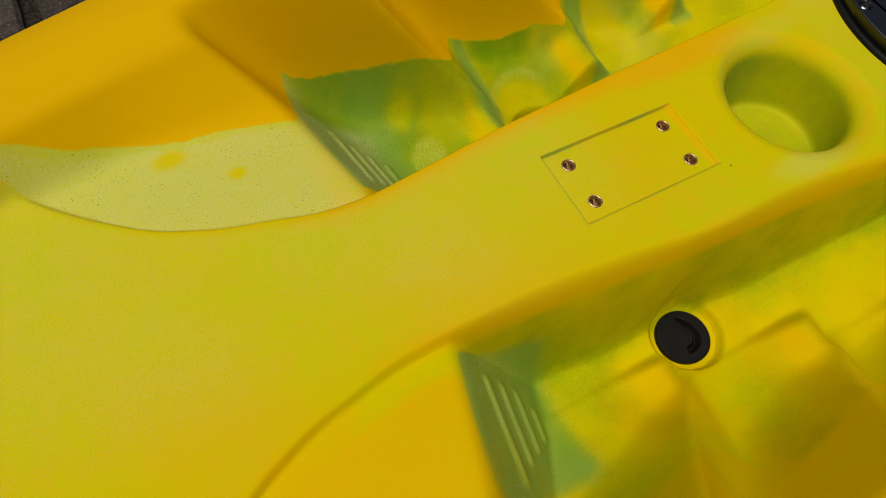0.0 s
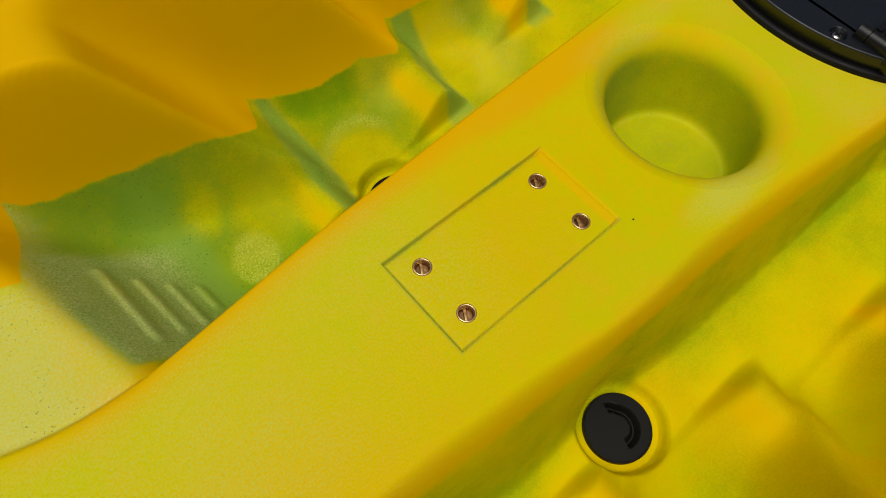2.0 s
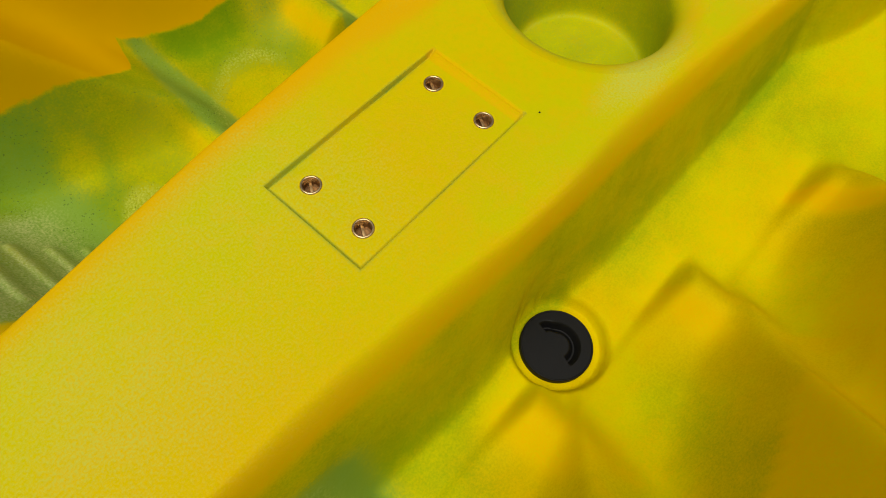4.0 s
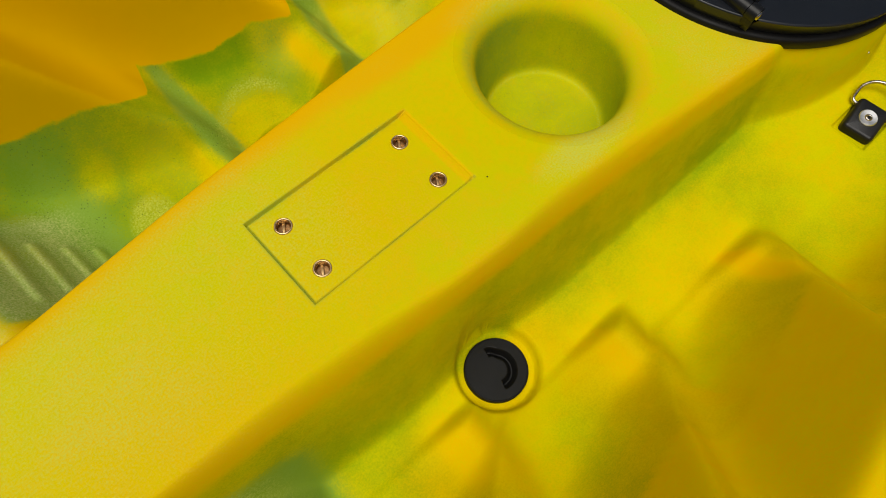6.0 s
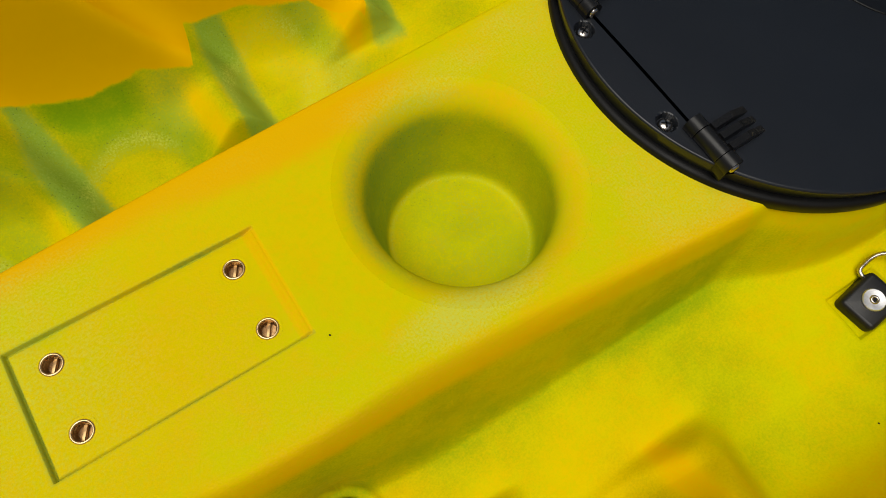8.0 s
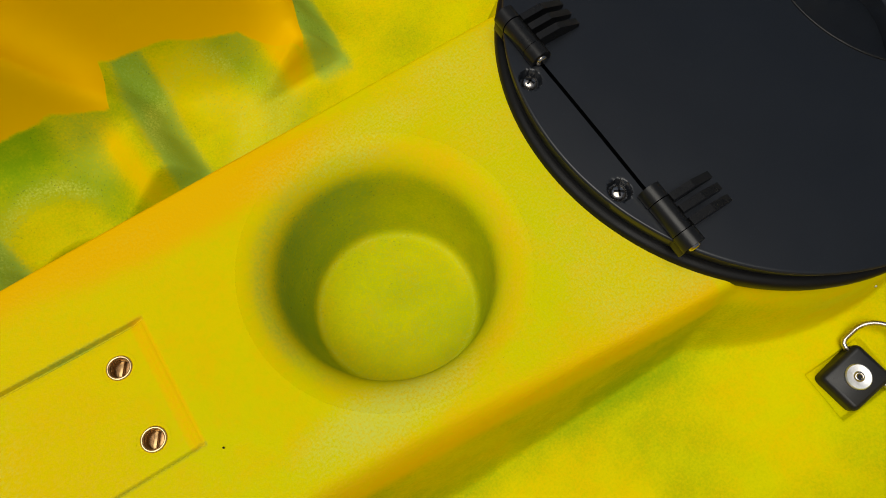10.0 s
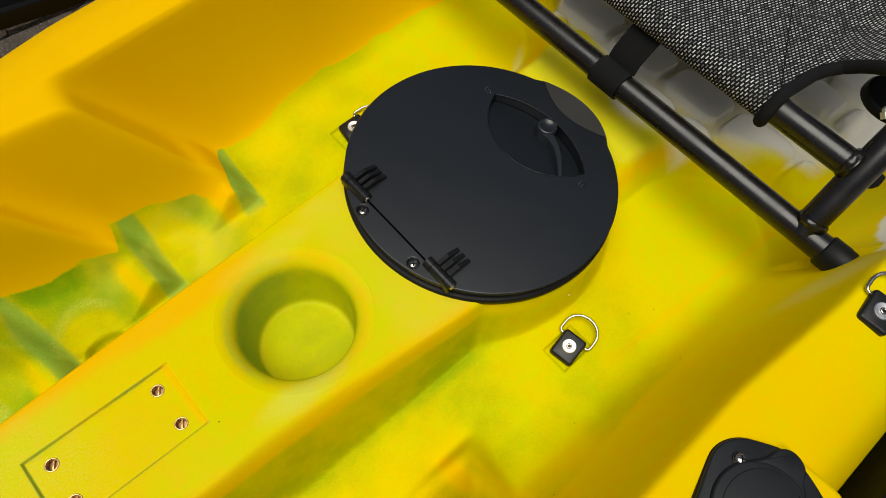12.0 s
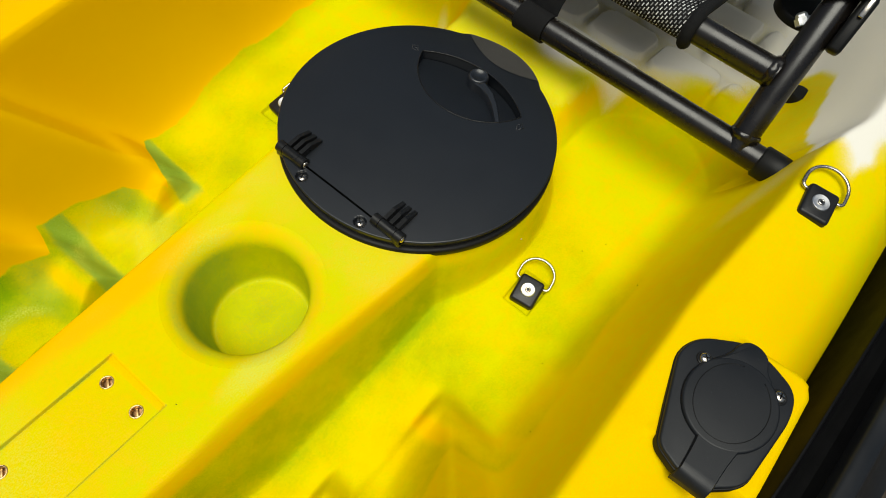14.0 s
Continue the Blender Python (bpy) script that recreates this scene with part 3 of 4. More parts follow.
    orange = np.maximum(orange, 0.25 * pale * sstep(x, -0.232, -0.212))
    white = np.maximum(white, 0.40 * sstep(x, -0.28, -0.42) * sstep(y, -0.08, 0.10) * (z > -0.02) * below)
    white = np.maximum(white, con * (0.36 + 0.12 * wob) * sstep(x, 0.00, -0.10) * sstep(y, -0.09, 0.01))
    white = np.maximum(white, con * (0.09 + 0.06 * wob))
    orange = np.maximum(orange, con * 0.33 * sstep(x, -0.04, -0.12) * sstep(y, 0.05, -0.02) * (1 + 0.5 * wob))
    white = np.maximum(white, 0.60 * blob(x, y, 0.080, -0.0535, 0.036, 0.011, 0.7) * (z > -0.01))
    white = np.maximum(white, con * 0.34 * sstep(x, 0.135, 0.185) * (0.8 + 0.3 * wob))
    white = np.maximum(white, con * 0.30 * blob(x, y, 0.125, 0.055, 0.05, 0.012, 0.6))
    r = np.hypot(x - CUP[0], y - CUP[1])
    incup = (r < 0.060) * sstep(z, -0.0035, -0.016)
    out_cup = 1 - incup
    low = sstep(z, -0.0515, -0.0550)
    # dark side of the cup: real green there, plus its shade put into colour
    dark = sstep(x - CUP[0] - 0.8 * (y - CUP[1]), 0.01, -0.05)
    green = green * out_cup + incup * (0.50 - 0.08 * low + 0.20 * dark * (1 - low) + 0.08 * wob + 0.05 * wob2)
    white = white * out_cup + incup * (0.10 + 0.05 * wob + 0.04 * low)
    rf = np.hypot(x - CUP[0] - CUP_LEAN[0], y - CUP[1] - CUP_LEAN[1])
    # pale ring round the cup's floor paints the lit fillet
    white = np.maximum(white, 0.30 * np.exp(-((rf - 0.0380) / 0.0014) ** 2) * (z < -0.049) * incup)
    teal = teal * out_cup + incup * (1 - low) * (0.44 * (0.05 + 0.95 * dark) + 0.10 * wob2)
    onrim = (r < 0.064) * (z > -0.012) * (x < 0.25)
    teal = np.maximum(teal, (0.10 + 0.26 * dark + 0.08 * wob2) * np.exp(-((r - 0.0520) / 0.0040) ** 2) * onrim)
    orange = orange * out_cup
    orange = np.maximum(orange, 0.45 * (1 - dark) * np.exp(-((r - 0.0545) / 0.0055) ** 2) * onrim)
    # milky white towards the stern
    edge = np.interp(s, [0.0, 0.100, 0.112, 0.135, 0.170, 0.190, 0.225, 0.246, 0.258, 0.266, 0.272, 0.30, 0.33, 0.40], [0.490, 0.500, 0.528, 0.541, 0.563, 0.580, 0.625, 0.640, 0.600, 0.500, 0.445, 0.437, 0.50, 0.60])
    edge = edge + 0.010 * wavy(x, y, 45, 3.0) + 0.006 * wob2 + 0.02 * left
    milk = sstep(x, edge - 0.006 - 0.022 * (1 - left) * sstep(s, 0.27, 0.24), edge + 0.012)
    milk = milk * (1 - 0.85 * blob(x, y, 0.470, -0.322, 0.022, 0.016, 0.3, 30))
    milk = np.maximum(milk, 0.25 * left * blob(x, y, 0.472, 0.098, 0.030, 0.005, 0.7, 35))
    orange = np.maximum(orange, 0.60 * left * blob(x, y, 0.445, 0.090, 0.020, 0.005, 0.6, 30))
    # orange on the channel rim; on the floor crease it paints a highlight
    orange = np.maximum(orange, 0.55 * np.exp(-((np.hypot(np.maximum(x - 0.455, 0), s - 0.163) - 0.083) / 0.008) ** 2) * sstep(x, 0.40, 0.43) * sstep(x, 0.53, 0.49) * (s < 0.2))
    orange = np.maximum(orange, 0.40 * (1 - left) * np.exp(-((s - 0.190 - 0.10 * (x - 0.30)) / 0.005) ** 2) * sstep(x, 0.26, 0.32))
    milk = np.maximum(milk, 0.25 * (1 - left) * blob(x, s, 0.430, 0.262, 0.035, 0.0060, 0.9, 16))
    green = np.maximum(green, 0.55 * left * below * sstep(up, -0.026, -0.004) * sstep(x, 0.19, 0.22) * sstep(x, 0.5, 0.4) * (0.7 + 0.5 * wob))
    milk = np.maximum(milk, (0.10 + 0.12 * left) * front * sstep(s, 0.165, 0.145) * sstep(x, -0.14, -0.175))
    milk = milk * (1 - 0.42 * sstep(tread_gap(x, y), -0.002, 0.002) * (s < 0.2) * (x > 0.5) * (0.8 + 0.4 * wob))
    milk = np.maximum(milk, 0.17 * pale * (1 - spots) * sstep(up, -0.001, -0.006))
    orange = orange * (1 - milk)
    green = green * (1 - sstep(x, 0.42, 0.5))
    wall = np.stack([np.clip(0.5 + 12.0 * up, 0, 1), 0.95 * (1 - milk), left, np.clip(teal, 0, 1)], -1)
    return np.clip(np.stack([green, white, orange, milk], -1), 0, 1), wall


def spaced(lo, hi, step, *fine):
    """Grid lines from lo to hi, with extra ones round sharp edges."""
    vals = list(np.arange(lo, hi + step / 2, step))
    for a, b, n in fine:
        vals = [v for v in vals if not a - step * 0.4 < v < b + step * 0.4] + list(np.linspace(a, b, n))
    return np.array(sorted(set(round(v, 6) for v in vals)))


def build_hull(parent):
    xs = np.concatenate([np.arange(-1.25, -0.46, 0.012), spaced(-0.46, 0.62, 0.0023, (-0.0928, -0.0903, 8), (0.0088, 0.0162, 12), (0.2622, 0.2642, 4), (0.2958, 0.2978, 4), (-0.194, -0.150, 34), (-0.050, 0.010, 50)),
                         np.arange(0.626, 1.0, 0.006), np.linspace(1.0, 1.55, 46)])
    half = spaced(0.0, 0.300, 0.0023, (0.0262, 0.0289, 10), (0.0745, 0.1295, 46), (0.1322, 0.1342, 4), (0.1432, 0.1452, 4), (0.1578, 0.1598, 4), (0.1688, 0.1708, 4))
    half = np.concatenate([half, np.arange(0.304, 0.3801, 0.004)])
    v = np.concatenate([-half[:0:-1], half])
    X, V = np.meshgrid(xs, v, indexing="ij")
    out = crown_y(X) + 0.120
    S = np.abs(V)
    lip = np.clip(console_half(X) - 0.0065 * (V > 0) * sstep(X, -0.28, -0.2), 0.056, 0.104)
    follow = np.where(S < 0.05, S, np.where(S < 0.08, 0.05 + (S - 0.05) * (lip - 0.05) / 0.03, lip + (S - 0.08) * (0.12 - lip) / 0.04))
    inner = np.minimum(0.30, crown_y(X) + 0.036)
    Y = np.sign(V) * np.where(S <= 0.12, follow, np.where(S <= 0.30, 0.12 + (S - 0.12) * (inner - 0.12) / 0.18, inner + (S - 0.30) / 0.08 * (out - inner)))
    # grid points near a plug seat move onto its two rings
    for px, py in PLUGS:
        r = np.hypot(X - px, Y - py)
        ring = np.where(np.abs(r - 0.0264) < 0.0006, 0.0264, np.where(np.abs(r - 0.0252) < 0.0006, 0.0252, r))
        X, Y = px + (X - px) * ring / np.maximum(r, 1e-6), py + (Y - py) * ring / np.maximum(r, 1e-6)
    Z = deck_z(X, Y)
    nx, ny = X.shape
    # outer sides down to the keel on both sides
    cols = []
    for k, (dy, z) in enumerate(((0.006, None), (0.004, -0.16), (-0.02, -0.215), (-0.09, -0.250), (-0.20, -0.2605))):
        zz = Z[:, -1] - 0.03 if z is None else np.full(nx, z)
        cols.append((np.maximum(out[:, 0] + dy, 0.01), np.minimum(zz, Z[:, -1] - 0.01 * (k + 1))))
    low_y = np.stack([-c[0] for c in cols[::-1]], 1)
    low_z = np.stack([c[1] for c in cols[::-1]], 1)
    hi_y, hi_z = np.stack([c[0] for c in cols], 1), np.stack([c[1] for c in cols], 1)
    Y = np.concatenate([low_y, Y, hi_y], 1)
    Z = np.concatenate([low_z, Z, hi_z], 1)
    X = np.concatenate([np.repeat(X[:, :1], len(cols), 1), X, np.repeat(X[:, -1:], len(cols), 1)], 1)
    # pointed bow and stern
    Y = Y * np.sqrt(np.clip(np.where(X < 0, (X + 1.2502) / 0.65, (1.5502 - X) / 0.55), 0.0, 1.0))
    nx, ny = X.shape
    idx = np.arange(nx * ny).reshape(nx, ny)
    quads = np.stack([idx[:-1, :-1], idx[1:, :-1], idx[1:, 1:], idx[:-1, 1:]], -1).reshape(-1, 4)
    co = np.stack([X.ravel(), Y.ravel(), Z.ravel()], -1)
    # round openings, each turned in place: the cup holder and the four insert bores
    bore = [(0.0062, 0.0), (0.0052, 0.0), (0.00485, -0.0001), (0.00475, -0.0006), (0.00475, -0.0105), (0.001, -0.0105)]
    more, faces, first = [], [], len(co)
    for (hx, hy), z0, prof, n in [(CUP, 0.0, CUP_PROFILE, 120)] + [(p, -RECESS, bore, 32) for p in INSERTS]:
        ring = prof[0][0]
        r = np.hypot(co[:, 0] - hx, co[:, 1] - hy)
        near = (r < ring) & (np.abs(co[:, 2]) < 0.02)
        gone = near[quads].any(1)
        edge = np.zeros(len(co), bool)
        edge[quads[gone].ravel()] = True
        edge &= ~near
        quads = quads[~gone]
        d = co[edge, :2] - (hx, hy)
        co[edge, :2] = np.array((hx, hy)) + d / np.linalg.norm(d, axis=1, keepdims=True) * ring
        ci = np.arange(len(prof) * n).reshape(len(prof), n) + first
        lean = CUP_LEAN if n == 120 else (0.0, 0.0)
        turned = [(pr, pz, float(sstep(-pz, 0.004, 0.056))) for pr, pz in prof]
        more += [(hx + k * lean[0] + pr * math.cos(2 * math.pi * i / n), hy + k * lean[1] + pr * math.sin(2 * math.pi * i / n), z0 + pz) for pr, pz, k in turned for i in range(n)]
        more.append((hx + turned[-1][2] * lean[0], hy + turned[-1][2] * lean[1], z0 + prof[-1][1]))
        faces += np.stack([ci[:-1], ci[1:], np.roll(ci, -1, 1)[1:], np.roll(ci, -1, 1)[:-1]], -1).reshape(-1, 4).tolist()
        first += len(prof) * n + 1
        faces += [(int(ci[-1, i]), first - 1, int(ci[-1, (i + 1) % n])) for i in range(n)]
    co = np.concatenate([co, np.array(more)])
    faces = quads.tolist() + faces
    used = np.zeros(len(co), bool)
    used[np.concatenate([np.array(f) for f in (quads.ravel(), np.arange(nx * ny, len(co)))])] = True
    renum = np.cumsum(used) - 1
    faces = [tuple(int(renum[i]) for i in f) for f in faces]
    co = co[used]
    me = bpy.data.meshes.new("hull")
    me.from_pydata(co.tolist(), [], faces)
    me.update()
    me.shade_smooth()
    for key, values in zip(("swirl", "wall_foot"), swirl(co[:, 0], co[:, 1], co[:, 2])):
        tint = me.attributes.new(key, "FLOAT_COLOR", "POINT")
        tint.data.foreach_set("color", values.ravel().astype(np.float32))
    me.materials.append(HULL)
    ob = new("hull", me)
    ob.parent = parent
    return tagged(ob, "yellow rotomoulded deck with green and white swirls, cup holder and foot wells")


kayak = tagged(empty("kayak", pose(0, 0, 0)), "bright yellow sit-on-top kayak with green and white swirls, on paving", "kayak")
build_hull(kayak)


def brass_insert(x, y):
    z = -RECESS
    ob = part("brass_insert", lathe([(0.0037, -0.0095), (0.0036, -0.0003), (0.0038, 0.0003), (0.0042, 0.0005), (0.0047, 0.0003), (0.0049, -0.0006)], 32), BRASS, kayak, "worn brass threaded insert")
    ob.location = (x, y, z)
    bore = lathe([(0.0034, -0.0094), (0.0036, -0.0090)], 24)
    for k in range(8):
        zz = -0.0090 + 0.0010 * k
        joined_ring = lathe([(0.0035, zz), (0.0032, zz + 0.00040), (0.0035, zz + 0.0008)], 24)
        bore = joined(bore, joined_ring)
    part("thread", bore, BRASS, ob, "bright brass thread")
    part("bore_floor", lathe([(0.0, -0.0045), (0.0036, -0.0045)], 24), BRASS_DARK, ob, "floor of the bore in brass toned darker as shade")
    bar = part("slot_bar", box((-0.0009, -0.0033, -0.0042), (0.0006, 0.0033, -0.0024), 0.0002), BRASS_DULL, ob, "narrow brass bar across the bore")
    bar.rotation_euler = (0, 0, radians(-32))
    return ob


for x, y in INSERTS:
    brass_insert(x, y)

# ---- the round hatch ----


def screw_head(name, parent, at, r, turn=0.0, material=STEEL):
    """A domed cross-slot screw head."""
    bm = lathe([(r, -0.002), (r, 0.0), (r * 0.92, r * 0.28), (r * 0.6, r * 0.48), (0.0, r * 0.56)], 24)
    ob = part(name, bm, material, parent, "steel cross-slot screw")
    ob.location = at
    # slots are black bars on the head, standing in for shaded cuts
    slot = joined(box((-r * 0.62, -r * 0.12, 0), (r * 0.62, r * 0.12, r * 0.60), 0), box((-r * 0.12, -r * 0.62, 0), (r * 0.12, r * 0.62, r * 0.60), 0))
    o = part("cross_slot", slot, HINGE_BLACK, ob, smooth=False)
    o.rotation_euler = (0, 0, turn)
    return ob


LENS_A, LENS_B = ((0.3113, -0.0040), 0.0887), ((0.3971, -0.0040), 0.0601)


def lens_depth(x, y):
    """Inside distance of the lens-shaped grip recess."""
    return np.minimum(*(rad - np.hypot(x - c[0], y - c[1]) for c, rad in (LENS_A, LENS_B)))


def lens_bowl():
    """The sunken lens: a rounded lip, a wall that deepens to the rear and a flat floor."""
    bm, rows = bmesh.new(), []
    (ax, ay), ar = LENS_A
    (bx, by), br = LENS_B
    for y in np.sin(np.linspace(-math.pi / 2, math.pi / 2, 60)) * 0.0573 - 0.0040:
        x1, x0 = ax + math.sqrt(ar * ar - (y - ay) ** 2), bx - math.sqrt(max(br * br - (y - by) ** 2, 0))
        if x1 < x0:
            x0 = x1 = (x0 + x1) / 2
        w = x1 - x0
        xs = [x0 - 0.0004, x0 + min(0.0003, w / 4), x0 + min(0.0009, w / 3)] + [x0 + w * k / 10 for k in range(1, 10) if 0.0009 < w * k / 10 < w - 0.0012] + [x1 - min(0.0009, w / 3), x1 - min(0.0003, w / 4), x1 + 0.0004]
        n = len(xs)
        row = []
        for k, x in enumerate(xs):
            top = float(lid_z(np.array(x), np.array(y)))
            depth = 0.0030 + 0.0085 * min(max((x - 0.337) / 0.062, 0.0), 1.0)
            depth *= float(sstep(np.array(0.0573 - abs(y + 0.0040)), 0.0, 0.002))
            row.append(bm.verts.new((x, y, top - (0.0001 if k in (0, n - 1) else depth + 0.0016 if k in (1, n - 2) else depth))))
        rows.append(row)
    for a, b in zip(rows, rows[1:]):
        i = j = 0
        while i < len(a) - 1 or j < len(b) - 1:
            if j == len(b) - 1 or (i < len(a) - 1 and a[i + 1].co.x - a[0].co.x < (b[j + 1].co.x - b[0].co.x) * (a[-1].co.x - a[0].co.x) / (b[-1].co.x - b[0].co.x) + 1e-9):
                bm.faces.new((a[i], a[i + 1], b[j]))
                i += 1
            else:
                bm.faces.new((a[i], b[j + 1], b[j]))
                j += 1
    return bm


def tab_depth(x, y):
    """Inside distance of the finger tab's bevel at the lid's rear edge."""
    return 0.0626 - np.hypot(x - 0.4736, y + 0.007)


def bulge(x, y):
    """Pushes the lid's rear edge outwards where the finger tab is."""
    r, a = np.hypot(x - HATCH[0], y), np.arctan2(y, x - HATCH[0])
    k = 1 + 0.112 * np.maximum(np.cos(np.clip((a + 0.045) / 0.42, -1, 1) * math.pi / 2), 0) ** 1.15 * sstep(r, 0.085, 0.124)
    return HATCH[0] + (x - HATCH[0]) * k, y * k


def lid_z(x, y):
    r = np.hypot(x - HATCH[0], y)
    top = 0.0152 + 0.0030 * (1 - (r / 0.117) ** 2)
    top = np.where(r > 0.1200, top - 0.0009 * np.clip((r - 0.1201) / 0.0009, 0, 1) ** 2, top)
    return top - 0.26 * np.maximum(tab_depth(x, y), 0)


def build_hatch():
    ob = tagged(empty("deck_hatch", pose(0, 0, 0)), "round matt black hinged hatch with curved latch lever", "hatch")
    base = lathe([(0.0, 0.0040), (0.100, 0.0040), (0.104, -0.004), (0.1218, -0.004), (0.1224, -0.001), (0.1224, 0.0022), (0.1214, 0.0036), (0.119, 0.0040), (0.100, 0.0041)], 144, at=(*HATCH, 0))
    part("rim_ring", base, PLUG_BLACK, ob, "black plastic flange under the lid", sharp=50)
    # hinged lid
    nr, nt = 150, 480
    rr = np.concatenate([np.linspace(0.0, 0.112, nr - 16)[1:], np.linspace(0.1128, HATCH_R, 17)])
    th = np.arange(nt) * 2 * math.pi / nt
    R, T = np.meshgrid(rr, th, indexing="ij")
    X, Y = HATCH[0] + R * np.cos(T), R * np.sin(T)
    Z = lid_z(X, Y)
    X, Y = bulge(X, Y)
    bm = bmesh.new()
    centre = bm.verts.new((HATCH[0], 0, float(lid_z(np.array(HATCH[0]), np.array(0.0)))))
    rows = [[bm.verts.new(c) for c in zip(X[i], Y[i], Z[i])] for i in range(len(rr))]
    rows.append([bm.verts.new((HATCH[0] + 0.976 * (px - HATCH[0]), 0.976 * py, 0.0046)) for px, py in zip(X[-1], Y[-1])])
    rows.append([bm.verts.new((HATCH[0] + 0.110 * math.cos(t), 0.110 * math.sin(t), 0.0044)) for t in th])
    for j in range(nt):
        bm.faces.new((centre, rows[0][j], rows[0][(j + 1) % nt]))
    for a, b in zip(rows, rows[1:]):
        for j in range(nt):
            bm.faces.new((a[j], b[j], b[(j + 1) % nt], a[(j + 1) % nt]))
    # open the lens-shaped grip recess and fit the cut edge to its outline
    inside = {v for v in bm.verts if v.co.z > 0.008 and float(lens_depth(v.co.x, v.co.y)) > 0}
    rim = {v for f in bm.faces if any(w in inside for w in f.verts) for v in f.verts} - inside
    bmesh.ops.delete(bm, geom=list(inside), context="VERTS")
    for v in rim:
        a = LENS_A[1] - math.hypot(v.co.x - LENS_A[0][0], v.co.y - LENS_A[0][1])
        b = LENS_B[1] - math.hypot(v.co.x - LENS_B[0][0], v.co.y - LENS_B[0][1])
        (cx, cy), rad = LENS_A if a < b else LENS_B
        d = Vector((v.co.x - cx, v.co.y - cy)).normalized()
        v.co.x, v.co.y = cx + rad * d.x, cy + rad * d.y
    bmesh.ops.bisect_plane(bm, geom=[*bm.verts, *bm.edges, *bm.faces], plane_co=(0.2128, 0, 0), plane_no=(1, 0, 0), clear_inner=True)
    lid = part("lid", bm, LID_BLACK, ob, "matt black domed lid", sharp=45)
    bm2 = bmesh.new()
    rows = []
    for y in np.linspace(-0.0660, 0.0660, 166):
        x0 = HATCH[0] - math.sqrt(HATCH_R ** 2 - y * y)
        xs = x0 + (0.2112 - x0) * np.concatenate([[0], np.linspace(0, 1, 40) ** 1.2])
        zs = lid_z(xs, np.full_like(xs, y)) - 0.0003
        for sy in (0.0325, -0.0310):
            zs = zs - 0.0034 * sstep(np.hypot(xs - 0.2030, y - sy), 0.0052, 0.0044)
        zs[0] = 0.0042
        xs[0] = x0 + 0.0030
        rows.append([bm2.verts.new(c) for c in zip(xs, np.full_like(xs, y), zs)] + [bm2.verts.new((0.2112, y, 0.0042))])
    for a, b in zip(rows, rows[1:]):
        for k in range(len(a) - 1):
            bm2.faces.new((a[k], a[k + 1], b[k + 1], b[k]))
    plate = part("hinge_plate", bm2, LID_BLACK, ob, "fixed black segment that carries the hinges", sharp=45)
    part("grip_recess", lens_bowl(), LID_BLACK, lid, "sunken lens-shaped grip", sharp=35)
    for mx, my, turn in ((0.3674, -0.0676, 0), (0.3773, 0.0596, 70)):
        mz = float(lid_z(np.array(mx), np.array(my)))
        mark = joined(tube([(-0.0036, 0.0004, 0), (0.0014, 0.0036, 0), (0.0056, 0.0008, 0), (0.0024, -0.0030, 0), (-0.0036, 0.0004, 0)], 0.00045, 6), tube([(-0.0012, -0.0014, 0), (0.0040, 0.0016, 0)], 0.00045, 6))
        part("moulded_mark", moved(mark, pose(mx, my, mz + 0.0001, 0, 0, turn)), LID_BLACK, lid, "small raised moulding mark")
    mid_a = math.atan2(0.0573, 0.0677)
    mid_b = math.atan2(0.0573, LENS_B[0][0] - LENS_A[0][0] - 0.0677)
    ring = [(LENS_A[0][0] + LENS_A[1] * math.cos(a), LENS_A[0][1] + LENS_A[1] * math.sin(a)) for a in np.linspace(-mid_a, mid_a, 40)]
    ring += [(LENS_B[0][0] - LENS_B[1] * math.cos(a), LENS_B[0][1] + LENS_B[1] * math.sin(a)) for a in np.linspace(mid_b, -mid_b, 50)]
    ring.append(ring[0])
    # bead added to draw the recess's thin dark outline in colour
    part("recess_outline", tube([(x, y, float(lid_z(np.array(x), np.array(y))) + 0.0001) for x, y in ring], 0.00055, 6, caps=False), HINGE_BLACK, lid, "dark line drawn round the grip recess")
    # latch lever in the recess
    knob = lathe([(0.0, 0.0188), (0.0060, 0.0189), (0.0068, 0.0199), (0.0080, 0.0199), (0.0090, 0.0191), (0.0095, 0.0174), (0.0095, 0.0065)], 40, at=(0.3893, -0.0048, 0))
    lever = part("latch_lever", knob, LEVER_BLACK, lid, "black curved latch lever with a round knob")
    arm = bmesh.new()
    pts = [(0.3840, -0.0060), (0.3838, -0.0150), (0.3800, -0.0250), (0.3735, -0.0345), (0.3655, -0.0430), (0.3570, -0.0510)]
    rows = []
    for i, p in enumerate(pts):
        d = Vector(pts[min(i + 1, 5)]) - Vector(pts[max(i - 1, 0)])
        w = Vector((-d.y, d.x)).normalized() * (0.0040 - 0.0004 * i)
        zt = 0.0186 - 0.0004 * i
        rows.append([arm.verts.new((p[0] + w.x * k, p[1] + w.y * k, z)) for k, z in ((-1, 0.0065), (-1, zt - 0.001), (-0.75, zt), (0.75, zt), (1, zt - 0.001), (1, 0.0065))])
    for a, b in zip(rows, rows[1:]):
        for k in range(5):
            arm.faces.new((a[k], a[k + 1], b[k + 1], b[k]))
    arm.faces.new(rows[0])
    arm.faces.new(rows[-1])
    part("lever_arm", arm, LEVER_BLACK, lever, sharp=40)
    # bevelled finger tab at the lid's rear edge
    tab = bmesh.new()
    rows = []
    for y in np.linspace(0.0390, -0.0530, 41):
        x1 = HATCH[0] + math.sqrt((HATCH_R - 0.0002) ** 2 - y * y)
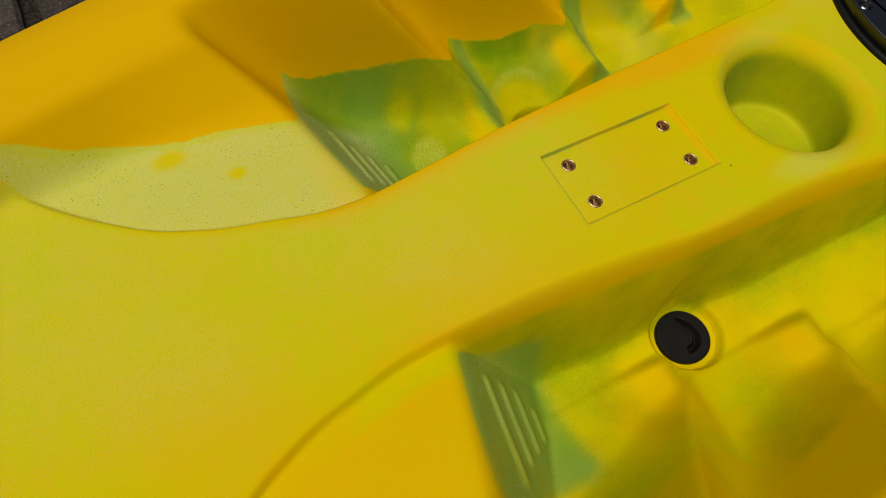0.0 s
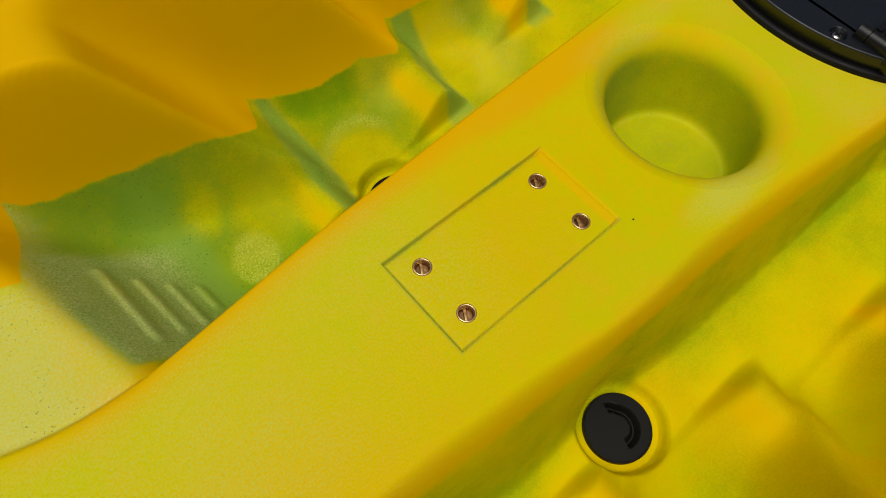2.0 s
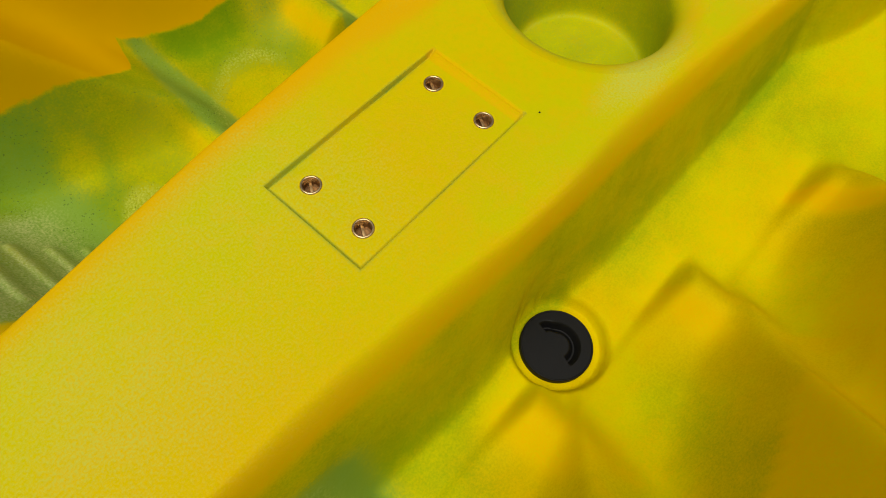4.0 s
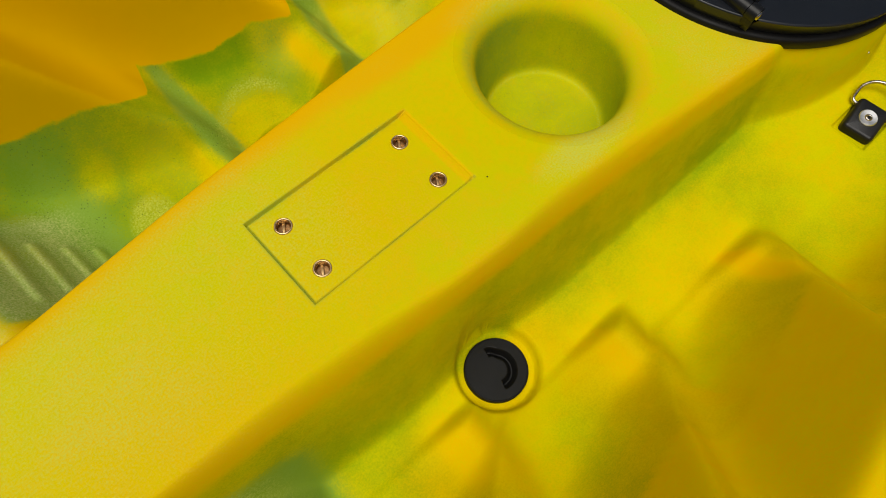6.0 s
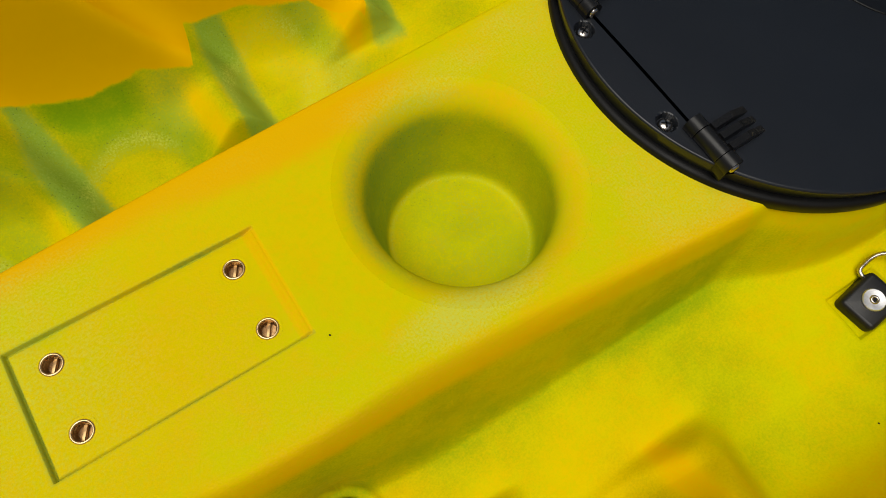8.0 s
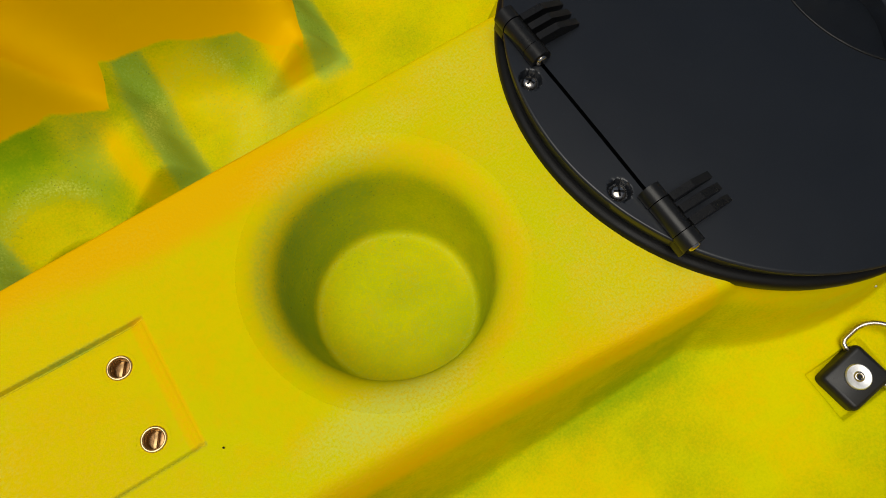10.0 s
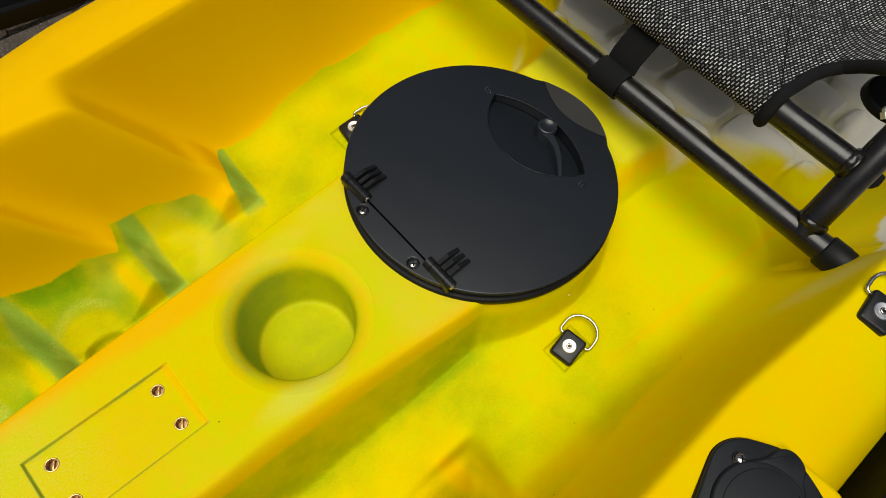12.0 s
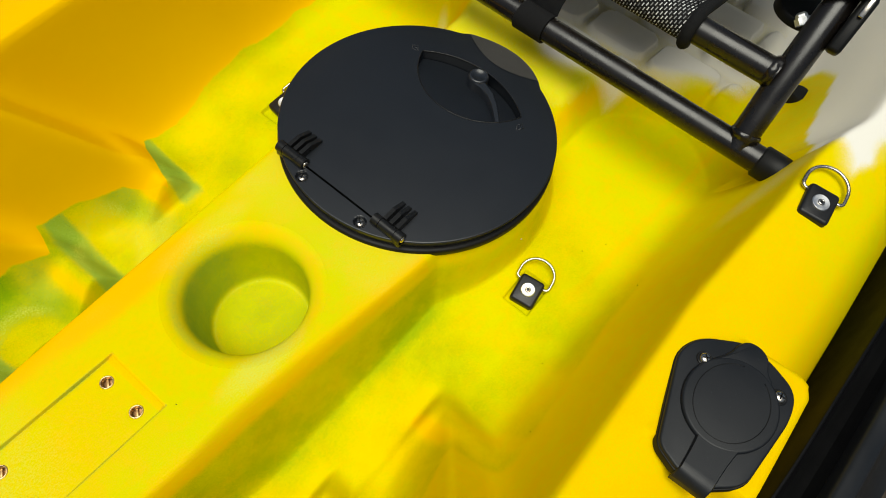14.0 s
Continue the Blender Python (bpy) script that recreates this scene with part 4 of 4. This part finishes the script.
        x0 = min(0.4736 - math.sqrt(max(0.0626 ** 2 - (y + 0.007) ** 2, 0)), x1 - 0.0002)
        xs = x0 + (x1 - x0) * np.linspace(0, 1, 15)
        ys = np.full_like(xs, y)
        rows.append([tab.verts.new(c) for c in zip(*bulge(xs, ys), lid_z(xs, ys) + 0.0003)])
    for a, b in zip(rows, rows[1:]):
        for k in range(14):
            tab.faces.new((a[k], a[k + 1], b[k + 1], b[k]))
    part("finger_tab", tab, TAB_GREY, lid, "smoky grey sloping finger tab", sharp=40)
    # hinges with finned arms
    for y in (0.0520, -0.0520):
        hinge = part("hinge", tube([(0.2120, y + o, 0.0172) for o in (-0.0075, 0.0075)], 0.0048, 24), HINGE_BLACK, ob, "black barrel hinge with finned arm", sharp=50)
        for o in (-0.0113, 0.0113):
            part("knuckle", tube([(0.2120, y + o - 0.0034, 0.0172), (0.2120, y + o + 0.0034, 0.0172)], 0.0051, 24), HINGE_BLACK, hinge, sharp=50)
            part("knuckle_foot", box((0.2075, y + o - 0.0034, 0.010), (0.2145, y + o + 0.0034, 0.0170), 0.0006), HINGE_BLACK, hinge, sharp=40)
        part("pin", lathe([(0.0, 0.0011), (0.0016, 0.0010), (0.0026, 0.0005), (0.0028, -0.002)], 20), STEEL, hinge, "bright steel hinge pin").matrix_local = Matrix.Translation((0.2120, y - 0.0150, 0.0172)) @ Matrix.Rotation(radians(90), 4, "X")
        for k in (-1, 0, 1):
            fin = bmesh.new()
            yy = y + 0.0062 * k
            prof = [(0.2150, 0.0125), (0.2150, 0.0222), (0.2260, 0.0232), (0.2385, 0.0188), (0.2385, 0.0125)]
            a = [fin.verts.new((px, yy - 0.0017, pz)) for px, pz in prof]
            b = [fin.verts.new((px, yy + 0.0017, pz)) for px, pz in prof]
            fin.faces.new(a)
            fin.faces.new(list(reversed(b)))
            for i in range(5):
                fin.faces.new((a[i], b[i], b[(i + 1) % 5], a[(i + 1) % 5]))
            part("fin", fin, HINGE_BLACK, hinge, smooth=False)
    for y, turn in ((0.0325, 0.4), (-0.0310, 1.0)):
        screw_head("screw", plate, (0.2030, y, 0.0124), 0.0036, turn)
    return ob


build_hatch()

# ---- drain plugs ----


def drain_plug(x, y):
    ob = tagged(empty("drain_plug", pose(x, y, -0.1075, 0, 0, 0)), "round black plastic scupper plug in a foot well", "drain plug", "scupper plugs")
    nr, nt = 40, 120
    bm, rows = bmesh.new(), []
    for i in range(1, nr + 1):
        r = 0.0198 * i / nr
        a = np.arange(nt) * 2 * math.pi / nt
        deg = (np.degrees(a) + 180) % 360 - 180
        mid = 0.0104 + 0.0020 * sstep(deg, 40.0, 70.0)
        deep = 0.0046 * np.clip(1.15 - np.abs(r - mid) / 0.0028, 0, 1) * sstep(deg, 78, 72) * sstep(deg, -110, -104)
        rows.append([bm.verts.new((r * math.cos(t), r * math.sin(t), -d)) for t, d in zip(a, deep)])
    hub = bm.verts.new((0, 0, 0))
    for k in range(nt):
        bm.faces.new((hub, rows[0][k], rows[0][(k + 1) % nt]))
    for p, q in zip(rows, rows[1:]):
        for k in range(nt):
            bm.faces.new((p[k], q[k], q[(k + 1) % nt], p[(k + 1) % nt]))
    part("disc", bm, PLUG_BLACK, ob, "black disc with a hooked finger groove", sharp=40)
    part("rim", lathe([(0.0195, -0.0003), (0.0198, 0.0004), (0.0204, 0.0005), (0.0208, -0.0003), (0.0209, -0.007)], 64), PLUG_BLACK, ob)
    return ob


for x, y in PLUGS:
    drain_plug(x, y)

# ---- D-ring anchors ----


def d_ring_anchor(m, label):
    ob = tagged(empty("d_ring_anchor", m), label, "tie-down ring", "deck tie-down rings")
    pad = slab(rounded([(-0.0135, -0.0112), (0.0125, -0.0112), (0.0125, 0.0112), (-0.0135, 0.0112)], 0.0035), -0.006, 0.0068, 0.0026, 4)
    for v in pad.verts:
        if v.co.z > 0.002:
            v.co.z += 0.0010 * (v.co.x / 0.0125)
    part("pad", pad, PAD_BLACK, ob, "rounded black plastic pad", sharp=60)
    part("washer", lathe([(0.0016, 0.0066), (0.0016, 0.0074), (0.0058, 0.0078), (0.0063, 0.0073), (0.0064, 0.0060)], 32), WASHER, ob, "bright steel washer", sharp=40)
    sc = part("rivet", lathe([(0.0011, 0.0072), (0.0012, 0.0084), (0.0021, 0.0084), (0.0026, 0.0078), (0.0027, 0.0072)], 24), STEEL, ob, "steel rivet")
    # flat black hexagon paints the shade inside the socket
    part("socket", lathe([(0.0, 0.0081), (0.0012, 0.0081)], 6), HINGE_BLACK, sc, "flat dark hexagon drawn as the socket")
    bend = [(0.0078, -0.0100, 0.0040), (0.0077, -0.0126, 0.0040), (0.0083, -0.0142, 0.0041), (0.0096, -0.0152, 0.0042), (0.0114, -0.0155, 0.0043), (0.0145, -0.0155, 0.0045)]
    pts = bend + [(0.0170 + 0.0142 * math.sin(radians(a)), -0.0155 * math.cos(radians(a)), 0.0046 + 0.002 * math.sin(radians(a))) for a in range(0, 181, 10)]
    pts += [(px, -py, pz) for px, py, pz in reversed(bend)]
    part("ring", tube(pts, 0.00135, 14), STEEL, ob, "polished steel D-shaped ring")
    return ob


for yy in (-0.157, 0.146):
    zz = float(deck_z(np.array([0.281]), np.array([yy]))[0])
    d_ring_anchor(pose(0.2805 if yy < 0 else 0.2845, yy, zz + 0.002, 0, -11, 8 if yy < 0 else -8), "steel D-ring on a black pad in a square floor pocket")
for sy in (-1, 1):
    d_ring_anchor(pose(0.3955, 0.2900 * sy, 0.0915, -4 * sy, -8, -7 * sy), "steel D-ring on a black pad on the side ledge")

# ---- flush rod holders with rubber caps ----


def rod_holder(sy):
    ob = tagged(empty("rod_holder", pose(0, 0, 0)), "flush black rod holder with rubber cap on side deck", "rod holder", "flush rod holders")
    top = 0.0800

    def place(bm):
        for v in bm.verts:
            v.co.z += 0.05 * (v.co.x - 0.25) + 0.10 * (v.co.y - 0.285)
            v.co.y *= sy
        return bm

    outline = rounded([(0.1740, 0.3020), (0.1805, 0.2865), (0.2400, 0.2680), (0.2560, 0.2750), (0.2700, 0.2990), (0.2680, 0.3150), (0.2590, 0.3360), (0.2420, 0.3405), (0.1890, 0.3365), (0.1765, 0.3220)],
                      [0.003, 0.006, 0.012, 0.014, 0.010, 0.010, 0.012, 0.010, 0.008, 0.003])
    part("gasket", place(slab([(0.2220 + (x - 0.2220) * 1.018, 0.3050 + (y - 0.3050) * 1.022) for x, y in outline], top - 0.006, top + 0.0005, 0.0006, 2)), PLUG_BLACK, ob, "thin black gasket", sharp=50)
    part("base_plate", place(slab(outline, top - 0.004, top + 0.0034, 0.0016, 4)), CAP_BLACK, ob, "black plastic flange", sharp=60)
    disc = [(0.2265 + 0.0302 * math.cos(a), 0.3080 + 0.0278 * math.sin(a)) for a in np.linspace(0, 2 * math.pi, 73)[:-1]]
    part("cap", place(slab(disc, top + 0.001, top + 0.0062, 0.0018, 5)), CAP_BLACK, ob, "round black rubber cap", sharp=60)
    groove = tube([(0.2270 + 0.0258 * math.cos(a), 0.3080 + 0.0214 * math.sin(a), top + 0.0061) for a in np.linspace(0.5, 6.1, 70)], 0.00032, 6)
    part("moulded_ring", place(groove), PLUG_BLACK, ob, "fine raised ring")
    lug = slab(rounded([(0.2450, 0.2860), (0.2560, 0.2935), (0.2650, 0.2950), (0.2705, 0.3000), (0.2708, 0.3070), (0.2670, 0.3140), (0.2580, 0.3170), (0.2530, 0.3230), (0.2380, 0.3180)], [0.003, 0.008, 0.005, 0.005, 0.005, 0.005, 0.006, 0.004, 0.004]), top + 0.001, top + 0.0060, 0.0016, 4)
    part("pull_tab", place(lug), CAP_BLACK, ob, "thumb tab of the cap", sharp=60)
    strap = bmesh.new()
    rows = []
    for k in range(13):
        x = 0.2080 - 0.0375 * k / 12
        drop = 0.0010 * k / 12 + 0.0055 * max(k - 10, 0) ** 2 / 4
        flare = 0.0030 * (1 - k / 12) ** 3
        rows.append([strap.verts.new((x, 0.3125 + w * (0.0102 + flare), top + 0.0062 - drop - dz)) for w, dz in ((-1, 0.0060), (-1, 0.0010), (-0.93, 0.0), (0.93, 0.0), (1, 0.0010), (1, 0.0060))])
    for a, b in zip(rows, rows[1:]):
        for k in range(5):
            strap.faces.new((a[k], a[k + 1], b[k + 1], b[k]))
    strap.faces.new(rows[-1])
    strap.faces.new(rows[0])
    part("strap", place(strap), CAP_BLACK, ob, "rubber retaining strap", sharp=40)
    for k, (x, y) in enumerate(((0.2435, 0.2835), (0.2490, 0.3290))):
        z = top + 0.0035 + 0.05 * (x - 0.25) + 0.10 * (y - 0.285)
        part("screw_recess", lathe([(0.0, 0.0002), (0.0040, 0.0002), (0.0046, 0.0006), (0.0050, 0.0004), (0.0052, -0.001)], 28, at=(x, y * sy, z)), HINGE_BLACK, ob)
        screw_head("screw", ob, (x, y * sy, z + 0.0006), 0.0036, 0.6 + k)
    return ob


for sy in (-1, 1):
    rod_holder(sy)

# ---- side carry handles outside the gunwales ----


def carry_handle(sy):
    ob = tagged(empty("carry_handle", pose(0, 0, 0)), "long black plastic carry handle along the kayak's side", "handle", "side handles")
    xs = np.linspace(-0.10, 0.60, 51)

    def sweep(prof):
        bm = bmesh.new()
        rows = []
        for x in xs:
            y0 = float(curve(x, (-0.20, 0.425), (0.0, 0.388), (0.066, 0.374), (0.124, 0.366), (0.187, 0.364), (0.25, 0.371), (0.41, 0.3835), (0.60, 0.393)))
            z0 = 0.035
            rows.append([bm.verts.new((x, sy * (y0 + dy), z0 + dz)) for dy, dz in prof])
        for a, b in zip(rows, rows[1:]):
            for k in range(len(prof)):
                j = (k + 1) % len(prof)
                bm.faces.new((a[k], a[j], b[j], b[k]))
        bm.faces.new(rows[0])
        bm.faces.new(rows[-1])
        return bm

    # deep starboard skirt is added; its black fills the shaded gap beside the hull
    low = -0.075 if sy < 0 else -0.012
    part("inner_flange", sweep([(0.0, low), (0.0, 0.002), (0.0008, 0.0034), (0.0024, 0.0034), (0.0032, 0.002), (0.0032, low)]), GRIP_BLACK, ob, sharp=50)
    part("web", sweep([(0.0032, -0.012), (0.0032, -0.005), (0.012, -0.016), (0.022, -0.018), (0.0275, -0.012), (0.0275, -0.022)]), GRIP_BLACK, ob, sharp=50)
    part("outer_grip", sweep([(0.0275, -0.022), (0.0275, -0.001), (0.0290, 0.0015), (0.0315, 0.0025), (0.0400, 0.0020), (0.0425, 0.0), (0.0440, -0.004), (0.052, -0.016), (0.066, -0.024), (0.066, -0.034)]), GRIP_SHEEN, ob, "ribbed outer grip", sharp=50)
    for x, y0, y1 in ((0.205, 0.352, 0.366), (0.575, 0.375, 0.396)):
        part("bracket", box((x - 0.02, min(sy * y0, sy * y1), -0.05), (x + 0.02, max(sy * y0, sy * y1), 0.012), 0.004), GRIP_BLACK, ob, sharp=50)
    return ob


for sy in (-1, 1):
    carry_handle(sy)

# ---- the seat ----


def build_seat():
    ob = tagged(empty("framed_seat", pose(0.49, 0, 0.0)), "low framed kayak seat with grey woven sling on black tubes", "seat")
    inv = Matrix.Translation((-0.49, 0, 0))

    def add(name, bm, mat, label="", parent=None, **kw):
        return part(name, moved(bm, inv), mat, parent or ob, label, **kw)

    front = add("front_tube", tube([(0.4630, y, 0.0400) for y in (-0.262, -0.1, 0.1, 0.262)], 0.0118, 28), TUBE_BLACK, "black aluminium tube", sharp=50)
    add("cross_tube", tube([(0.4960, y, 0.0930) for y in (-0.214, -0.07, 0.07, 0.214)], 0.0118, 28), TUBE_BLACK, "black aluminium tube", sharp=50)
    for sy in (-1, 1):
        rail = add("side_rail", tube([(0.4620, 0.2235 * sy, 0.0400), (0.4965, 0.2205 * sy, 0.0890), (0.5400, 0.2190 * sy, 0.1330), (0.5560, 0.2190 * sy, 0.1450), (0.580, 0.2185 * sy, 0.1515), (0.620, 0.2180 * sy, 0.1550), (0.80, 0.218 * sy, 0.166)], 0.0120, 28), TUBE_BLACK, "black bent seat rail", sharp=60)
        for x, z, dx, dz in ((0.4665, 0.0490, 0.30, 0.55), (0.4960, 0.0940, 0.0, 1.0)):
            weld = lathe([(0.0118, -0.001), (0.0128, 0.0006), (0.0133, 0.0022), (0.0129, 0.0040), (0.0118, 0.0058)], 40)
            for v in weld.verts:
                v.co += v.co.normalized() * 0.0016 * noise.noise(v.co * 330)
            d = Vector((0.030, -0.003 * sy, 0.055)).normalized() if dx else Vector((0, sy, 0))
            m = Matrix.Translation((x, (0.2235 if dx else 0.207) * sy, z)) @ d.to_track_quat("Z", "Y").to_matrix().to_4x4()
            add("weld", moved(weld, m), TUBE_BLACK, "rough weld bead", rail)
        cap = tube([(0.4630, sy * y, 0.0400) for y in (0.244, 0.2455, 0.272, 0.275, 0.2765)], [0.0128, 0.0142, 0.0142, 0.0132, 0.0095], 28)
        add("end_cap", cap, PLUG_BLACK, "black rubber end cap", front, sharp=50)
        foot_z = float(deck_z(np.array(0.592), np.array(0.2415 * sy)))
        add("foot_knob", lathe([(0.0, 0.0070), (0.0090, 0.0062), (0.0112, 0.0030), (0.0115, -0.02)], 28, at=(0.592, 0.2415 * sy, foot_z)), PLUG_BLACK, "black rubber foot", rail, sharp=50)
        plate = lathe([(0.0, 0.0), (0.0240, 0.0), (0.0256, -0.002), (0.0258, -0.008)], 32, at=(0.580, 0.200 * sy, 0.104))
        add("gusset", plate, PLUG_BLACK, "black fabric corner patch under the sling", rail, sharp=50)
        nut = lathe([(0.0, 0.0062), (0.0030, 0.0060), (0.0045, 0.0042), (0.0047, 0.0016), (0.0060, 0.0016), (0.0060, -0.004)], 6)
        add("bolt", moved(nut, Matrix.Translation((0.5440, 0.2040 * sy, 0.113)) @ Matrix.Rotation(radians(55 * sy), 4, "X") @ Matrix.Rotation(radians(25), 4, "Y")), WASHER, "bright steel acorn nut", rail, sharp=20)
        along = Matrix.Translation((0.5330, 0.2370 * sy, 0.1330)) @ Matrix.Rotation(radians(-48), 4, "Y")
        add("buckle", moved(box((-0.022, -0.0050, -0.0085), (0.024, 0.0060, 0.0085), 0.003), along), PLUG_BLACK, "black strap buckle", rail, sharp=50)
        add("strap_end", moved(box((0.006, -0.0020, 0.0090), (0.030, 0.0020, 0.0120), 0.0008), along), STEEL, "steel strap clip", rail)
    # sling: wraps the cross tube and runs back, cut away round both front corners
    def reach(x):
        return float(np.interp(x, [0.48, 0.504, 0.538, 0.550, 0.556, 0.5585, 0.5600, 0.5620, 0.5660, 0.80], [0.1372, 0.1372, 0.1412, 0.1465, 0.1540, 0.1640, 0.1800, 0.2080, 0.2300, 0.2330]))

    def droop(x, y):
        """The fabric sags between the rails and climbs over them at both sides."""
        sag = -0.012 * (1 - min(abs(y) / 0.216, 1) ** 2) * min(max((x - 0.5) / 0.15, 0), 1)
        climb = float(sstep(np.array(abs(y)), 0.13, 0.222) * sstep(np.array(x), 0.49, 0.56))
        over = max(abs(y) - 0.222, 0)
        return sag + 0.066 * climb - 60 * over * over * climb

    def curl(x, y):
        return 0.026 * float(sstep(np.array(abs(y)), 0.150, 0.215) * sstep(np.array(x), 0.53, 0.555))

    path = [(0.4960 + 0.0142 * math.cos(radians(a)), 0.0930 + 0.0142 * math.sin(radians(a))) for a in range(250, 89, -16)]
    path += [(0.4960 + d, 0.1072 - 0.010 * math.sin(min(d / 0.35, 1) * math.pi) + 0.06 * d) for d in np.concatenate([np.linspace(0.008, 0.040, 6), np.linspace(0.043, 0.059, 8), np.linspace(0.060, 0.074, 36), np.linspace(0.080, 0.29, 20)])]
    bm, thick = bmesh.new(), 0.0012
    rows = []
    for x, z in path:
        w = reach(x)
        rows.append([bm.verts.new((x - curl(x, w * k / 24), w * k / 24, z + droop(x - curl(x, w * k / 24), w * k / 24))) for k in range(-24, 25)])
    for a, b in zip(rows, rows[1:]):
        for k in range(48):
            bm.faces.new((a[k], a[k + 1], b[k + 1], b[k]))
    uv = bm.loops.layers.uv.new("UVMap")
    run, where = [0.0], {}
    for (xa, za), (xb, zb) in zip(path, path[1:]):
        run.append(run[-1] + math.hypot(xb - xa, zb - za))
    for row, along in zip(rows, run):
        for v in row:
            where[v] = along - curl(v.co.x + 0.02, v.co.y)
    for f in bm.faces:
        for lp in f.loops:
            lp[uv].uv = (lp.vert.co.y, where[lp.vert])
    sling = add("sling", bm, MESH, "grey and black woven mesh seat fabric")
    mod = sling.modifiers.new("thickness", "SOLIDIFY")
    mod.thickness = thick
    for sy in (-1, 1):
        rows = []
        for x, z in path:
            w = reach(x)
            rows.append((x - curl(x, w), sy * w, z + droop(x - curl(x, w), w)))
        binding = tube([(x, y, z) for x, y, z in rows], 0.0056, 12)
        add("binding", binding, WEB, "black woven edge binding", sling)
    seam = tube([(x, -0.1335 + 0.47 * (x - 0.4977), z + 0.0008 + droop(x, -0.1335 + 0.47 * (x - 0.4977))) for x, z in path[10:]], 0.0004, 6)
    add("seam", seam, WEB, "dark stitched seam", sling)
    # webbing loop from the sling round the front tube
    loop = [(0.494, 0.0830), (0.486, 0.0760), (0.474, 0.0600)]
    loop += [(0.4630 + 0.0134 * math.cos(radians(a)), 0.0400 + 0.0134 * math.sin(radians(a))) for a in range(50, 291, 20)]
    bm, rows = bmesh.new(), []
    for i, (x, z) in enumerate(loop):
        d = Vector(loop[min(i + 1, len(loop) - 1)]) - Vector(loop[max(i - 1, 0)])
        nrm = Vector((-d.y, d.x)).normalized() * 0.0009
        skew = -0.08 * (x - 0.4630)
        rows.append([bm.verts.new((x + nrm.x * e, y + skew, z + nrm.y * e)) for y, e in ((-0.0265, -1), (-0.0265, 1), (0.0045, 1), (0.0045, -1))])
    for a, b in zip(rows, rows[1:]):
        for k in range(4):
            bm.faces.new((a[k], a[(k + 1) % 4], b[(k + 1) % 4], b[k]))
    add("webbing_loop", bm, WEB, "black webbing strap round the tube", sharp=40)
    return ob


build_seat()

# ---- small loose specks on the deck ----


def crumb(at, r, material, label):
    bm = bmesh.new()
    bmesh.ops.create_icosphere(bm, subdivisions=1, radius=r)
    for v in bm.verts:
        v.co *= 0.75 + 0.4 * noise.noise(v.co * 900 + Vector((*at, 0)) * 50)
    ob = part("crumb", bm, material)
    z = float(deck_z(np.array([at[0]]), np.array([at[1]]))[0])
    ob.location = (at[0], at[1], z + r * 0.4)
    return tagged(ob, label, "crumb", "loose crumbs", "")


crumb((0.305, -0.1264), 0.0011, WASHER, "tiny white crumb on the yellow deck")
for at in ((0.1717, -0.2290), (0.330, -0.228), (0.365, -0.185), (0.235, -0.205), (0.345, -0.172), (0.02, -0.033)):
    crumb(at, 0.0007, SOIL, "tiny dark crumb on the yellow deck")

# ---- ground and paving ----
bm = bmesh.new()
bmesh.ops.create_grid(bm, x_segments=8, y_segments=8, size=60.0)
ground = tagged(part("ground", bm, SOIL, smooth=False), "dark gritty soil between paving stones", "ground", kind="structure")
ground.location = (0, 0, GROUND_Z - 0.016)
paving = tagged(empty("paving", pose(0, 0, GROUND_Z)), "worn grey-brown stone paving under the kayak", "paving", kind="structure")


def paver_mesh(seed, w, d):
    rnd = random.Random(seed)
    pts = [(sx * w / 2 + rnd.uniform(-0.008, 0.008), sy * d / 2 + rnd.uniform(-0.008, 0.008)) for sx, sy in ((-1, -1), (1, -1), (1, 1), (-1, 1))]
    b = slab(rounded(pts, 0.012, 2), -0.014, 0.0, 0.005, 1, bottom=False)
    me = bpy.data.meshes.new("paver")
    b.to_mesh(me)
    b.free()
    me.materials.append(STONE)
    return me


PAVERS = [paver_mesh(k, 0.190, 0.120) for k in range(8)]
rnd = random.Random(5)
for i in range(-7, 9):
    for j in range(-8, 9):
        ob = new("paver", PAVERS[rnd.randrange(8)])
        ob.parent = paving
        ob.matrix_local = pose(0.202 * (i + 0.5 * (j % 2)), 0.132 * j, rnd.uniform(-0.004, 0.0), rnd.uniform(-1, 1), rnd.uniform(-1, 1), rnd.uniform(-3, 3) + rnd.choice((0, 180)))


def far_paving():
    """Stones beyond the nearest ones, in one mesh."""
    rnd = random.Random(8)
    verts, faces = [], []
    for i in range(-18, 20):
        for j in range(-19, 20):
            if -7 <= i <= 8 and -8 <= j <= 8:
                continue
            x, y, z = 0.202 * (i + 0.5 * (j % 2)), 0.132 * j, rnd.uniform(-0.004, 0.0)
            n = len(verts)
            for w, h in ((1.0, -0.014), (1.0, -0.003), (0.97, 0.0)):
                verts += [(x + sx * 0.095 * w + rnd.uniform(-0.003, 0.003), y + sy * 0.060 * w + rnd.uniform(-0.003, 0.003), z + h) for sx, sy in ((-1, -1), (1, -1), (1, 1), (-1, 1))]
            for k in (0, 4):
                faces += [(n + k + a, n + k + (a + 1) % 4, n + k + 4 + (a + 1) % 4, n + k + 4 + a) for a in range(4)]
            faces.append((n + 8, n + 9, n + 10, n + 11))
    me = bpy.data.meshes.new("far_pavers")
    me.from_pydata(verts, [], faces)
    me.materials.append(STONE)
    ob = new("far_pavers", me)
    ob.parent = paving
    return tagged(ob, "grey-brown paving stones further from the kayak", kind="stuff")


far_paving()
